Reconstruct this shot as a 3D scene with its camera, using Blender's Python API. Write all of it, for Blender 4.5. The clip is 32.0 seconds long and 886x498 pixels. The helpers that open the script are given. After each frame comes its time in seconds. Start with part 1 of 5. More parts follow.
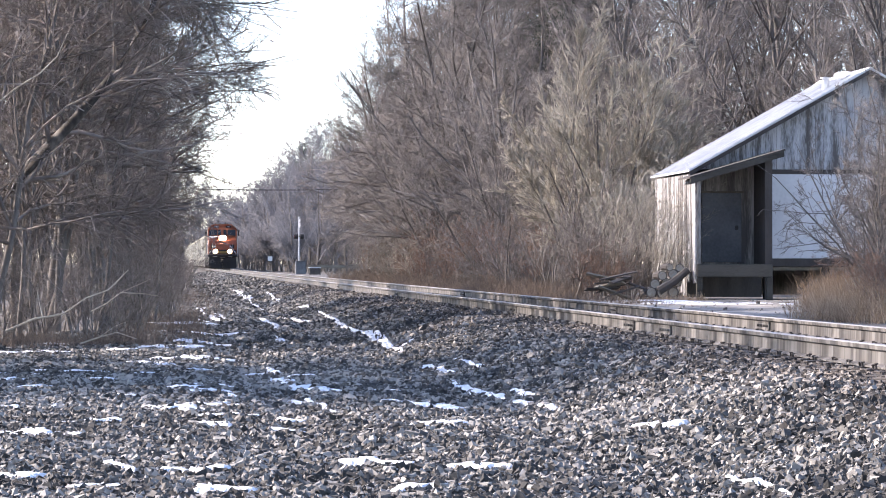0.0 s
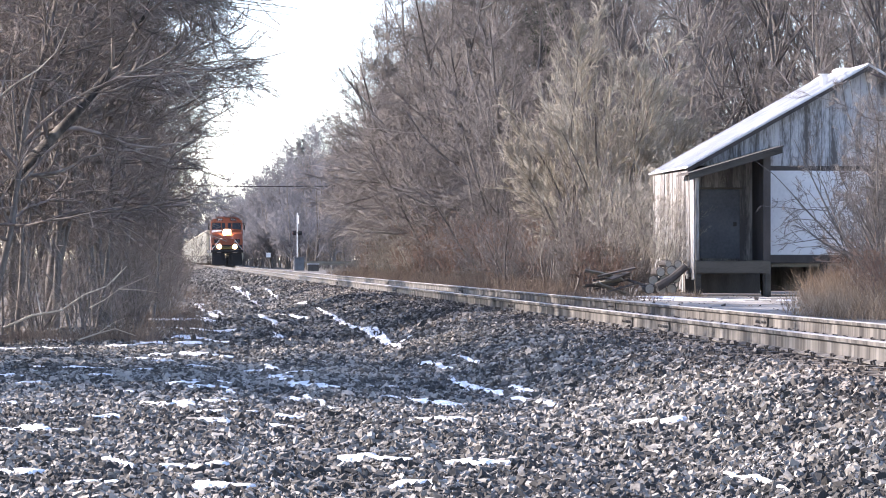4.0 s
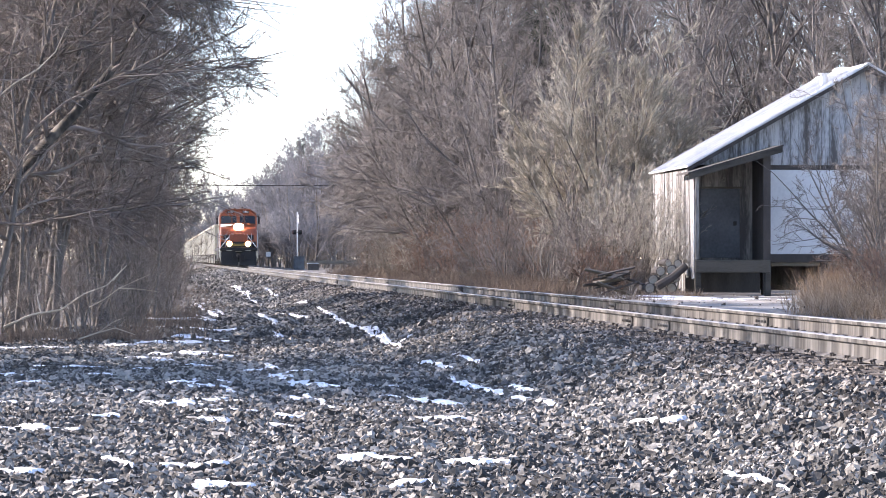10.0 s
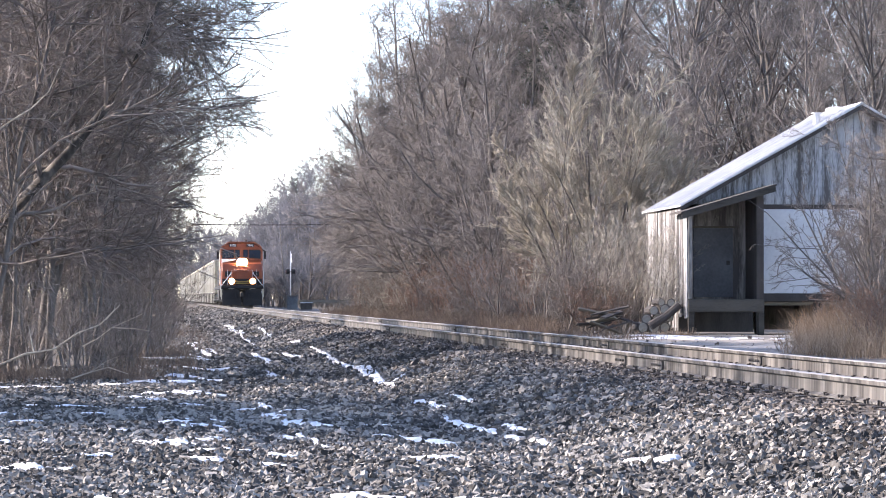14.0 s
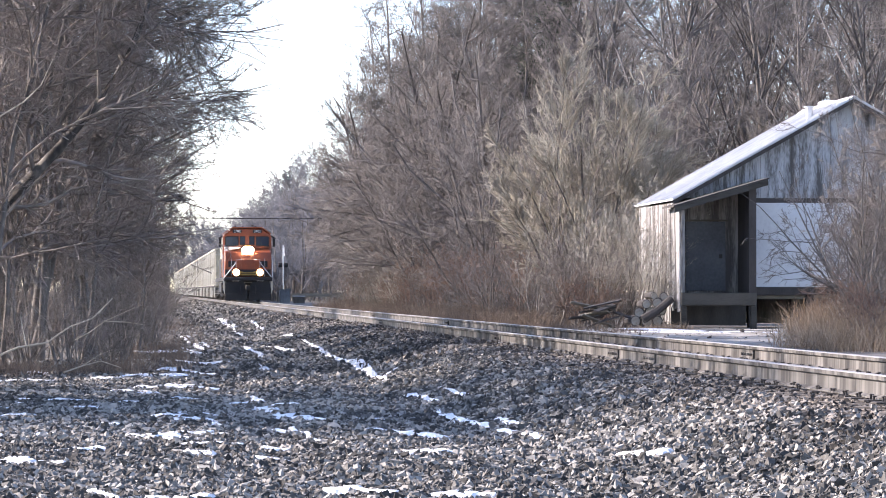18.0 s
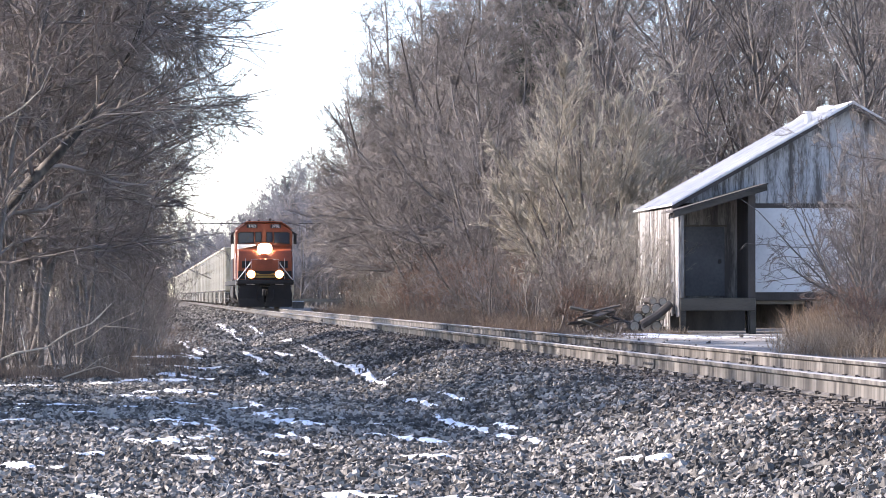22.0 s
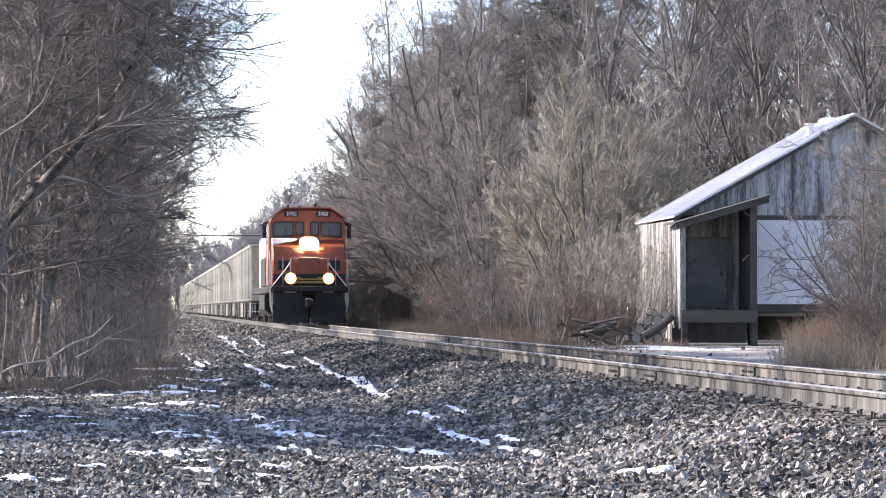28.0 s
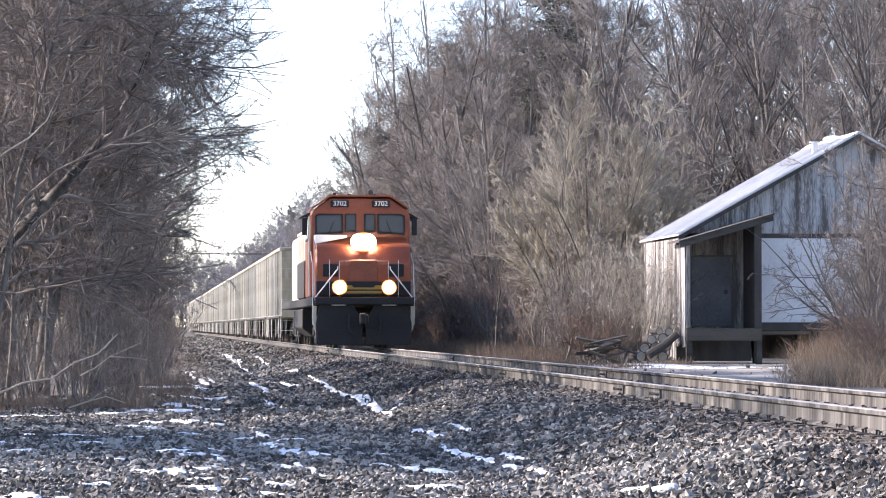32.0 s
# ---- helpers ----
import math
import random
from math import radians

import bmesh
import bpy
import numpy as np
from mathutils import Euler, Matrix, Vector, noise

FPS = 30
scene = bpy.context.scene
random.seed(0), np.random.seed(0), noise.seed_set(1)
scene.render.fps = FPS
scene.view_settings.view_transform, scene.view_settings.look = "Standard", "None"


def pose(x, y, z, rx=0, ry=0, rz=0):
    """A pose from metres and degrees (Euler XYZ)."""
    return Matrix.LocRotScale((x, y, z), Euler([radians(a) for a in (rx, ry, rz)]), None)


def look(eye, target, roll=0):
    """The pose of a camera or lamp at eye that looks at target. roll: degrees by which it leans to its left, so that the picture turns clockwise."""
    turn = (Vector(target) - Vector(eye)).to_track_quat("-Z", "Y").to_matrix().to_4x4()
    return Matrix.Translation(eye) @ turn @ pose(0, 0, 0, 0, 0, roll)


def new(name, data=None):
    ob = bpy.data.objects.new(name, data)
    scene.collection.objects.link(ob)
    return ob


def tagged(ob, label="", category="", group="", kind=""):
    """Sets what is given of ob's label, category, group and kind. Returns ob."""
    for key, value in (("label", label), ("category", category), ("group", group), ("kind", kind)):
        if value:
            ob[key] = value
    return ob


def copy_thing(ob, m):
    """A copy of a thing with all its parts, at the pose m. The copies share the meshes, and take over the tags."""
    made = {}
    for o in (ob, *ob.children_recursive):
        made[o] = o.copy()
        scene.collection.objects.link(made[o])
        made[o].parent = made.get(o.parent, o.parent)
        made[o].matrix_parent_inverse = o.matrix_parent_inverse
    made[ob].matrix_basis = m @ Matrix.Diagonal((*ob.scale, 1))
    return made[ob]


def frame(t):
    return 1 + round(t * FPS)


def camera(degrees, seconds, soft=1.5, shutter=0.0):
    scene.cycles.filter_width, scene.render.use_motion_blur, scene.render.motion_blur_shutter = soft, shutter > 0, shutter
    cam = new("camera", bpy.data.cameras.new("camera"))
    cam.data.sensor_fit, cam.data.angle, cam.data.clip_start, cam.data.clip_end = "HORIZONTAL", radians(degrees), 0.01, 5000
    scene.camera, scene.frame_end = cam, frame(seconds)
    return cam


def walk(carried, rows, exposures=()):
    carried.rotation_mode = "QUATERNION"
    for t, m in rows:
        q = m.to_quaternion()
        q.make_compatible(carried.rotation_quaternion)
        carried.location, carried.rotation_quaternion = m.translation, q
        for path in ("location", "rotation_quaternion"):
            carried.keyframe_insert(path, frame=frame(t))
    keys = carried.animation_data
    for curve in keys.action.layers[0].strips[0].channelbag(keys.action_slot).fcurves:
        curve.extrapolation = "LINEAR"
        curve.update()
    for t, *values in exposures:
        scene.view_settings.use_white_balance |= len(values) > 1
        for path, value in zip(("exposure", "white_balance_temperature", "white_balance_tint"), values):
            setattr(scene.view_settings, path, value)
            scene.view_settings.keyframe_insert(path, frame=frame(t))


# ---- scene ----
# The track runs along +y; the railhead lies at z = 0.60 and the lens stands at x = y = 0.
EYE = 1.23
FOCAL = 5400.0            # lens, in units of picture width 1568
TRACK_X = 6.3
RAIL_Z = 0.60
SPEED = 6.92              # metres a second, steady
NOSE_END = 89.5           # the nose's distance at 32 s

cam = camera(2 * math.degrees(math.atan(784 / FOCAL)), 32.0, soft=1.0)

# seconds, turn to the left and up, in thousandths of the picture's focal length
TURNS = [(0, 3, 7.7), (0.5, 1.5, 4.6), (1, 1.5, 3.1), (2, 0.5, 2), (3, 0, 1.6), (5.5, 0, 0.8), (6, 0, 0.5), (7, 0, 0),
         (11.5, 0, 0), (12, 2, 0), (12.6, 0, -1), (12.7, 10, -1), (12.8, 40, 0), (12.9, 50, 3), (13, 53.6, 7.7),
         (13.1, 46, 18), (13.2, 34, 30), (13.3, 12, 58), (13.4, -6, 68), (13.5, -13.8, 72), (14.5, -8, 66),
         (15.5, -1.6, 61.2), (15.6, -14, 58), (16, -28.4, 56.6), (16.5, -34.5, 58.2), (17, -22.2, 58.1),
         (17.5, -29.9, 56.7), (18, -25.2, 58.2), (18.5, -29.1, 64.4), (19, -31.4, 61.3), (19.5, -28.4, 59.7),
         (20, -29.9, 59.7), (20.5, -31.4, 62.8), (21, -22.2, 62.8), (21.5, -28.4, 65.9), (22, -26.8, 67.4),
         (22.5, -29.1, 75.1), (23, -30.7, 83.5), (23.5, -28.4, 78.1), (24, -29.9, 75.1), (24.5, -26.8, 81.2),
         (25, -23, 79.7), (25.5, -26.8, 85.8), (27.5, -24.5, 91.1), (28, -23.8, 88.8), (28.5, -23, 96.5),
         (29, -23, 79.7), (29.5, -36.8, 72), (30, -33.7, 73.5), (30.5, -26, 84.3), (31, -31.4, 101.1),
         (31.5, -28.3, 114.8), (32, -15.8, 121)]
EXPOSURE = 1.76
KELVIN, TINT = 7000, 21


def aim(a, b):
    yaw = -math.degrees(math.atan((503 - a) / FOCAL))
    tilt = math.degrees(math.atan((17 + b) / FOCAL))
    return pose(0, 0, EYE, 90 + tilt, 0, yaw)


walk(cam, [(t, aim(a, b)) for t, a, b in TURNS], exposures=[(t, EXPOSURE + e, KELVIN, TINT) for t, e in ((0, .02), (2, .12), (12, .12), (13.5, .02), (25, 0), (28, -.06), (32, -.06))])

# ---- sun and sky ----
SUN_SIDE, SUN_HIGH = 70.0, 32.0        # degrees to the left of the track's far end, and up
sun = new("sun", bpy.data.lights.new("sun", "SUN"))
sun.data.energy, sun.data.angle, sun.data.color = 4.1, radians(0.6), (1.0, 0.94, 0.86)
sun_way = Vector((-math.sin(radians(SUN_SIDE)) * math.cos(radians(SUN_HIGH)),
                  math.cos(radians(SUN_SIDE)) * math.cos(radians(SUN_HIGH)), math.sin(radians(SUN_HIGH))))
sun.matrix_world = look(sun_way * 100, (0, 0, 0))
world = bpy.data.worlds.new("sky")
scene.world = world
world.use_nodes = True
sky = world.node_tree.nodes.new("ShaderNodeTexSky")
sky.sky_type, sky.sun_disc = "NISHITA", False
sky.sun_elevation, sky.sun_rotation = radians(SUN_HIGH), radians(-SUN_SIDE)
sky.air_density, sky.dust_density, sky.ozone_density = 0.75, 0.1, 1.6
back = world.node_tree.nodes["Background"]
back.inputs["Strength"].default_value = 0.15
world.node_tree.links.new(sky.outputs[0], back.inputs["Color"])


# ---- materials ----
def mat(name, colours, scale=4.0, rough=0.8, metal=0.0, bump=0.3, fine=60.0, island=0.0, thing=0.0, stretch=(1, 1, 1), space="Object", gain=1.0, thin=0.0):
    """A surface of two to four colours mixed by noise at two scales, with relief; island and thing: variation piece by piece."""
    m = bpy.data.materials.new(name)
    m.use_nodes = True
    nt = m.node_tree
    n, l = nt.nodes, nt.links
    bsdf = n["Principled BSDF"]
    bsdf.inputs["Roughness"].default_value = rough
    bsdf.inputs["Metallic"].default_value = metal
    co = n.new("ShaderNodeTexCoord")
    mp = n.new("ShaderNodeMapping")
    mp.inputs["Scale"].default_value = stretch
    l.new(co.outputs[space], mp.inputs[0])
    big = n.new("ShaderNodeTexNoise")
    big.inputs["Scale"].default_value, big.inputs["Detail"].default_value = scale, 5
    small = n.new("ShaderNodeTexNoise")
    small.inputs["Scale"].default_value, small.inputs["Detail"].default_value = fine, 4
    l.new(mp.outputs[0], big.inputs["Vector"])
    l.new(mp.outputs[0], small.inputs["Vector"])
    mix = n.new("ShaderNodeMath")
    mix.operation = "MULTIPLY_ADD"
    l.new(small.outputs["Fac"], mix.inputs[0])
    mix.inputs[1].default_value = 0.5
    half = n.new("ShaderNodeMath")
    half.operation = "MULTIPLY_ADD"
    l.new(big.outputs["Fac"], half.inputs[0])
    half.inputs[1].default_value, half.inputs[2].default_value = 0.9, -0.2
    l.new(half.outputs[0], mix.inputs[2])
    last = mix.outputs[0]
    if gain != 1:
        more = n.new("ShaderNodeMath")
        more.operation = "MULTIPLY_ADD"
        l.new(last, more.inputs[0])
        more.inputs[1].default_value, more.inputs[2].default_value = gain, 0.5 - 0.5 * gain
        last = more.outputs[0]
    for amount, source in ((island, "ShaderNodeNewGeometry"), (thing, "ShaderNodeObjectInfo")):
        if amount:
            src = n.new(source)
            add = n.new("ShaderNodeMath")
            add.operation = "MULTIPLY_ADD"
            l.new(src.outputs["Random Per Island" if source == "ShaderNodeNewGeometry" else "Random"], add.inputs[0])
            add.inputs[1].default_value = amount
            off = n.new("ShaderNodeMath")
            off.operation = "SUBTRACT"
            l.new(last, off.inputs[0])
            off.inputs[1].default_value = amount / 2
            l.new(off.outputs[0], add.inputs[2])
            last = add.outputs[0]
    ramp = n.new("ShaderNodeValToRGB")
    els = ramp.color_ramp.elements
    while len(els) < len(colours):
        els.new(0.5)
    for i, c in enumerate(colours):
        els[i].position = 0.25 + 0.5 * i / max(1, len(colours) - 1)
        els[i].color = (*c, 1)
    l.new(last, ramp.inputs[0])
    l.new(ramp.outputs[0], bsdf.inputs["Base Color"])
    if bump:
        b = n.new("ShaderNodeBump")
        b.inputs["Strength"].default_value, b.inputs["Distance"].default_value = bump, 0.01
        l.new(small.outputs["Fac"], b.inputs["Height"])
        l.new(b.outputs[0], bsdf.inputs["Normal"])
    if thin:
        lit = n.new("ShaderNodeBsdfTranslucent")
        l.new(ramp.outputs[0], lit.inputs["Color"])
        both = n.new("ShaderNodeMixShader")
        both.inputs[0].default_value = thin
        l.new(bsdf.outputs[0], both.inputs[1])
        l.new(lit.outputs[0], both.inputs[2])
        l.new(both.outputs[0], n["Material Output"].inputs["Surface"])
    return m


def glow(name, colour, strength):
    m = bpy.data.materials.new(name)
    m.use_nodes = True
    b = m.node_tree.nodes["Principled BSDF"]
    b.inputs["Base Color"].default_value = (*colour, 1)
    b.inputs["Emission Color"].default_value = (*colour, 1)
    b.inputs["Emission Strength"].default_value = strength
    return m


def glass_mat(name, tint):
    m = bpy.data.materials.new(name)
    m.use_nodes = True
    b = m.node_tree.nodes["Principled BSDF"]
    b.inputs["Base Color"].default_value = (*tint, 1)
    b.inputs["Roughness"].default_value = 0.1
    b.inputs["Specular IOR Level"].default_value = 0.25
    return m


M_SOIL = mat("soil", [(0.035, 0.03, 0.027), (0.075, 0.067, 0.06), (0.14, 0.128, 0.115)], 0.6, 0.95, fine=9, bump=0.8, gain=2.0)
M_STONE = mat("ballast", [(0.028, 0.0268, 0.0248), (0.066, 0.0624, 0.0572), (0.118, 0.1105, 0.100), (0.30, 0.282, 0.255)], 0.25, 0.85, fine=30, island=0.75, bump=0.4)
M_STONE_RUST = mat("stained_ballast", [(0.020, 0.017, 0.0145), (0.052, 0.044, 0.038), (0.10, 0.087, 0.076), (0.27, 0.24, 0.21)], 0.25, 0.9, fine=30, island=0.75, bump=0.4)
M_SNOW = mat("snow", [(0.72, 0.75, 0.80), (0.88, 0.90, 0.93)], 3, 0.6, fine=40, bump=0.6)
M_RAIL = mat("rail_rust", [(0.018, 0.0165, 0.015), (0.052, 0.048, 0.044), (0.10, 0.094, 0.086), (0.155, 0.146, 0.134)], 1.0, 0.75, fine=4.5, stretch=(1, 2.4, 0.12), gain=2.2, bump=0.15)
M_RAILTOP = mat("rail_top", [(0.20, 0.19, 0.18), (0.32, 0.30, 0.285)], 2, 0.5, 0.3, fine=9, bump=0.05)
M_TIE = mat("tie_wood", [(0.05, 0.04, 0.032), (0.11, 0.09, 0.07), (0.17, 0.14, 0.11)], 2, 0.9, fine=20, stretch=(0.3, 4, 4), thing=0.3)
M_STEEL = mat("dark_steel", [(0.035, 0.03, 0.028), (0.085, 0.075, 0.068)], 3, 0.65, 0.3, fine=30)
M_BARK = mat("bark", [(0.06, 0.052, 0.046), (0.125, 0.11, 0.10), (0.21, 0.19, 0.175)], 1.5, 0.9, fine=22, stretch=(1, 1, 0.35), thing=0.2)
M_BARK_DARK = mat("dark_bark", [(0.03, 0.027, 0.025), (0.065, 0.058, 0.053), (0.15, 0.138, 0.125)], 2.5, 0.9, fine=14, stretch=(1, 1, 0.5), gain=1.8, bump=0.8)
M_TWIG = mat("twig", [(0.128, 0.116, 0.112), (0.212, 0.196, 0.188), (0.32, 0.30, 0.29)], 0.7, 0.85, fine=6, island=0.4, thing=0.2, bump=0, thin=0.4)
M_TWIG_WOOD = mat("wood_twig", [(0.085, 0.076, 0.073), (0.148, 0.135, 0.130), (0.240, 0.223, 0.215)], 0.7, 0.9, fine=6, island=0.4, thing=0.3, bump=0, thin=0.2)
M_TWIG_DARK = mat("dark_twig", [(0.125, 0.108, 0.100), (0.215, 0.190, 0.177), (0.345, 0.310, 0.290)], 0.7, 0.85, fine=6, island=0.4, thing=0.2, bump=0, thin=0.4)
M_TWIG_TAN = mat("tan_twig", [(0.155, 0.140, 0.120), (0.290, 0.265, 0.228), (0.430, 0.400, 0.350)], 0.7, 0.8, fine=6, island=0.4, thing=0.2, bump=0, thin=0.4)
M_TWIG_FAN = mat("willow_twig", [(0.28, 0.256, 0.214), (0.47, 0.435, 0.37), (0.63, 0.59, 0.51)], 0.7, 0.8, fine=6, island=0.4, thing=0.2, bump=0, thin=0.4)
M_TWIG_RED = mat("red_twig", [(0.12, 0.075, 0.06), (0.21, 0.14, 0.115), (0.30, 0.22, 0.18)], 0.7, 0.85, fine=6, island=0.4, thing=0.25, bump=0, thin=0.4)
M_TWIG_PALE = mat("pale_twig", [(0.208, 0.191, 0.163), (0.320, 0.296, 0.258), (0.432, 0.406, 0.357)], 0.7, 0.8, fine=6, island=0.4, thing=0.2, bump=0)
# Cool blue-grey twig colour holds the distance haze of the far woods.
M_HAZED_TWIG = mat("hazed_far_twig", [(0.09, 0.09, 0.10), (0.15, 0.15, 0.165), (0.21, 0.21, 0.23)], 0.4, 0.9, fine=5, island=0.3, thing=0.2, bump=0)
M_PINE = mat("pine_needles", [(0.02, 0.035, 0.025), (0.05, 0.07, 0.05)], 1, 0.8, fine=8, island=0.3, bump=0)
M_DEAD = mat("dead_wood", [(0.24, 0.205, 0.16), (0.38, 0.34, 0.28), (0.46, 0.44, 0.375)], 2, 0.8, fine=25, stretch=(1, 1, 1))
M_STRAW = mat("straw", [(0.15, 0.100, 0.065), (0.28, 0.195, 0.130), (0.42, 0.315, 0.22)], 1, 0.85, fine=6, island=0.4, bump=0)
M_WEED = mat("brown_weeds", [(0.085, 0.062, 0.048), (0.15, 0.113, 0.088), (0.22, 0.172, 0.135)], 1, 0.9, fine=6, island=0.4, bump=0)
M_YARD = mat("packed_dirt", [(0.13, 0.122, 0.11), (0.22, 0.21, 0.195), (0.32, 0.31, 0.29)], 0.9, 0.95, fine=7, bump=0.8, gain=1.8)
M_BOARD = mat("board_paint", [(0.09, 0.083, 0.078), (0.20, 0.20, 0.20), (0.33, 0.33, 0.335), (0.42, 0.42, 0.425)], 1.6, 0.8, fine=14, stretch=(3, 3, 0.45), thing=0.25, gain=2.0)
# Worn paint, its dark streaks also carrying the twigs' shade on the wall.
M_BOARD_WORN_SHADED = mat("worn_shaded_board_paint", [(0.07, 0.062, 0.056), (0.13, 0.12, 0.112), (0.27, 0.265, 0.26), (0.40, 0.395, 0.39)], 1.6, 0.85, fine=14, stretch=(3, 4, 0.5), thing=0.5, gain=2.4)
M_BOARD_IN = mat("bare_board", [(0.09, 0.08, 0.075), (0.19, 0.175, 0.16), (0.30, 0.28, 0.26)], 1.6, 0.85, fine=14, stretch=(3, 3, 0.4), thing=0.3, gain=1.8)
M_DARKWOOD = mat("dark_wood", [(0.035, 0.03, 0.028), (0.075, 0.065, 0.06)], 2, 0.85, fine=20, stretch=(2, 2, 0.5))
M_DECK = mat("weathered_timber", [(0.10, 0.085, 0.065), (0.17, 0.15, 0.12), (0.24, 0.215, 0.18)], 2, 0.85, fine=20, stretch=(0.5, 3, 3), thing=0.2)
# Darker brown timber for the porch bay's deck, beam, legs and fascia.
M_BAY = mat("dark_timber", [(0.030, 0.026, 0.021), (0.055, 0.049, 0.040), (0.085, 0.076, 0.063)], 2, 0.85, fine=20, stretch=(0.5, 3, 3), thing=0.2)
M_SHEET = mat("white_sheet", [(0.50, 0.51, 0.53), (0.58, 0.59, 0.61), (0.63, 0.64, 0.65)], 0.7, 0.6, fine=12, bump=0.1, gain=1.4)
M_ROOF = mat("roof_metal", [(0.42, 0.43, 0.445), (0.57, 0.58, 0.595), (0.65, 0.66, 0.67)], 0.8, 0.5, 0.0, fine=10, stretch=(0.4, 2, 1), thing=0.2, bump=0.15)
M_DOOR = mat("door_paint", [(0.06, 0.064, 0.07), (0.10, 0.107, 0.118), (0.14, 0.148, 0.16)], 1.2, 0.7, fine=15)
M_ORANGE = mat("orange_paint", [(0.17, 0.036, 0.012), (0.235, 0.053, 0.017), (0.28, 0.072, 0.024)], 0.8, 0.45, fine=12, bump=0.05)
M_BLACK = mat("black_paint", [(0.006, 0.006, 0.007), (0.016, 0.015, 0.016)], 1.2, 0.75, fine=18, bump=0.1)
M_CREAM = mat("cream_paint", [(0.30, 0.275, 0.205), (0.44, 0.41, 0.32), (0.53, 0.505, 0.41)], 0.8, 0.6, fine=7, stretch=(1, 1.6, 0.25), thing=0.25, bump=0.1, gain=1.6)
M_RIB = mat("rib_paint", [(0.25, 0.23, 0.185), (0.45, 0.43, 0.37), (0.60, 0.585, 0.53)], 0.9, 0.6, fine=6, stretch=(1, 1, 0.3), thing=0.45, bump=0.1)
M_YELLOW = mat("yellow_paint", [(0.24, 0.16, 0.03), (0.33, 0.23, 0.045)], 2, 0.5, fine=15, bump=0.05)
M_WHITE = mat("white_paint", [(0.66, 0.66, 0.65), (0.82, 0.82, 0.81)], 2, 0.5, fine=20, bump=0.05)
M_GALV = mat("galvanised", [(0.40, 0.42, 0.44), (0.58, 0.60, 0.62)], 2, 0.45, 0.5, fine=15, bump=0.05)
# The blue in the cab panes' colour stands for reflected sky.
M_GLASS = glass_mat("cab_glass", (0.02, 0.03, 0.05))
# Orange emission for rings that stand in for the glare round the lamps.
M_LAMP_GLARE = glow("lamp_glare", (1.0, 0.28, 0.04), 0.35)
M_LAMP = glow("lamp_light", (1.0, 0.86, 0.62), 60.0)
M_LENS = glass_mat("signal_lens", (0.12, 0.01, 0.01))


# ---- mesh helpers ----
def part(name, bm, material, parent=None, label=""):
    if isinstance(bm, bpy.types.Mesh):
        me = bm
    else:
        me = bpy.data.meshes.new(name)
        bm.to_mesh(me)
        bm.free()
    if not me.materials:
        me.materials.append(material)
    ob = new(name, me)
    ob.parent = parent
    if label:
        ob["label"] = label
    return ob


def holder(name, m, label, category, group="", kind=""):
    e = new(name)
    e.empty_display_size = 0.2
    e.matrix_basis = m
    return tagged(e, label, category, group, kind)


def box(bm, x0, x1, y0, y1, z0, z1, bevel=0.0, m=None):
    t = bmesh.new()
    bmesh.ops.create_cube(t, size=1)
    for v in t.verts:
        v.co = Vector(((x0 + x1) / 2 + v.co.x * (x1 - x0), (y0 + y1) / 2 + v.co.y * (y1 - y0), (z0 + z1) / 2 + v.co.z * (z1 - z0)))
    if bevel:
        bmesh.ops.bevel(t, geom=t.edges[:], offset=bevel, segments=1, affect="EDGES")
    return merge(bm, t, m)


def merge(bm, t, m=None):
    if m is not None:
        bmesh.ops.transform(t, matrix=m, verts=t.verts)
    me = bpy.data.meshes.new("scrap")
    t.to_mesh(me)
    t.free()
    bm.from_mesh(me)
    bpy.data.meshes.remove(me)
    return bm


def prism(bm, pts, axis, a0, a1, bevel=0.0, m=None):
    """A polygon drawn across one axis ('x': pts are y, z; 'y': x, z; 'z': x, y), pulled from a0 to a1."""
    t = bmesh.new()

    def at(p, a):
        return {"x": (a, p[0], p[1]), "y": (p[0], a, p[1]), "z": (p[0], p[1], a)}[axis]
    lo = [t.verts.new(at(p, a0)) for p in pts]
    hi = [t.verts.new(at(p, a1)) for p in pts]
    t.faces.new(lo)
    t.faces.new(hi[::-1])
    for i in range(len(pts)):
        j = (i + 1) % len(pts)
        t.faces.new((lo[i], hi[i], hi[j], lo[j]))
    bmesh.ops.recalc_face_normals(t, faces=t.faces)
    if bevel:
        bmesh.ops.bevel(t, geom=t.edges[:], offset=bevel, segments=1, affect="EDGES")
    return merge(bm, t, m)


def rod(bm, pts, r, sides=6, r_end=None):
    """A round bar along a line of points."""
    pts = [Vector(p) for p in pts]
    rings = []
    for i, p in enumerate(pts):
        d = (pts[min(i + 1, len(pts) - 1)] - pts[max(i - 1, 0)]).normalized()
        u = d.orthogonal().normalized() if i == 0 else (u - d * u.dot(d)).normalized()
        w = d.cross(u)
        rr = r if r_end is None else r + (r_end - r) * i / (len(pts) - 1)
        rings.append([bm.verts.new(p + rr * (u * math.cos(a) + w * math.sin(a))) for a in (2 * math.pi * k / sides for k in range(sides))])
    for a, b in zip(rings, rings[1:]):
        for k in range(sides):
            bm.faces.new((a[k], a[(k + 1) % sides], b[(k + 1) % sides], b[k]))
    bm.faces.new(rings[0][::-1])
    bm.faces.new(rings[-1])
    return bm


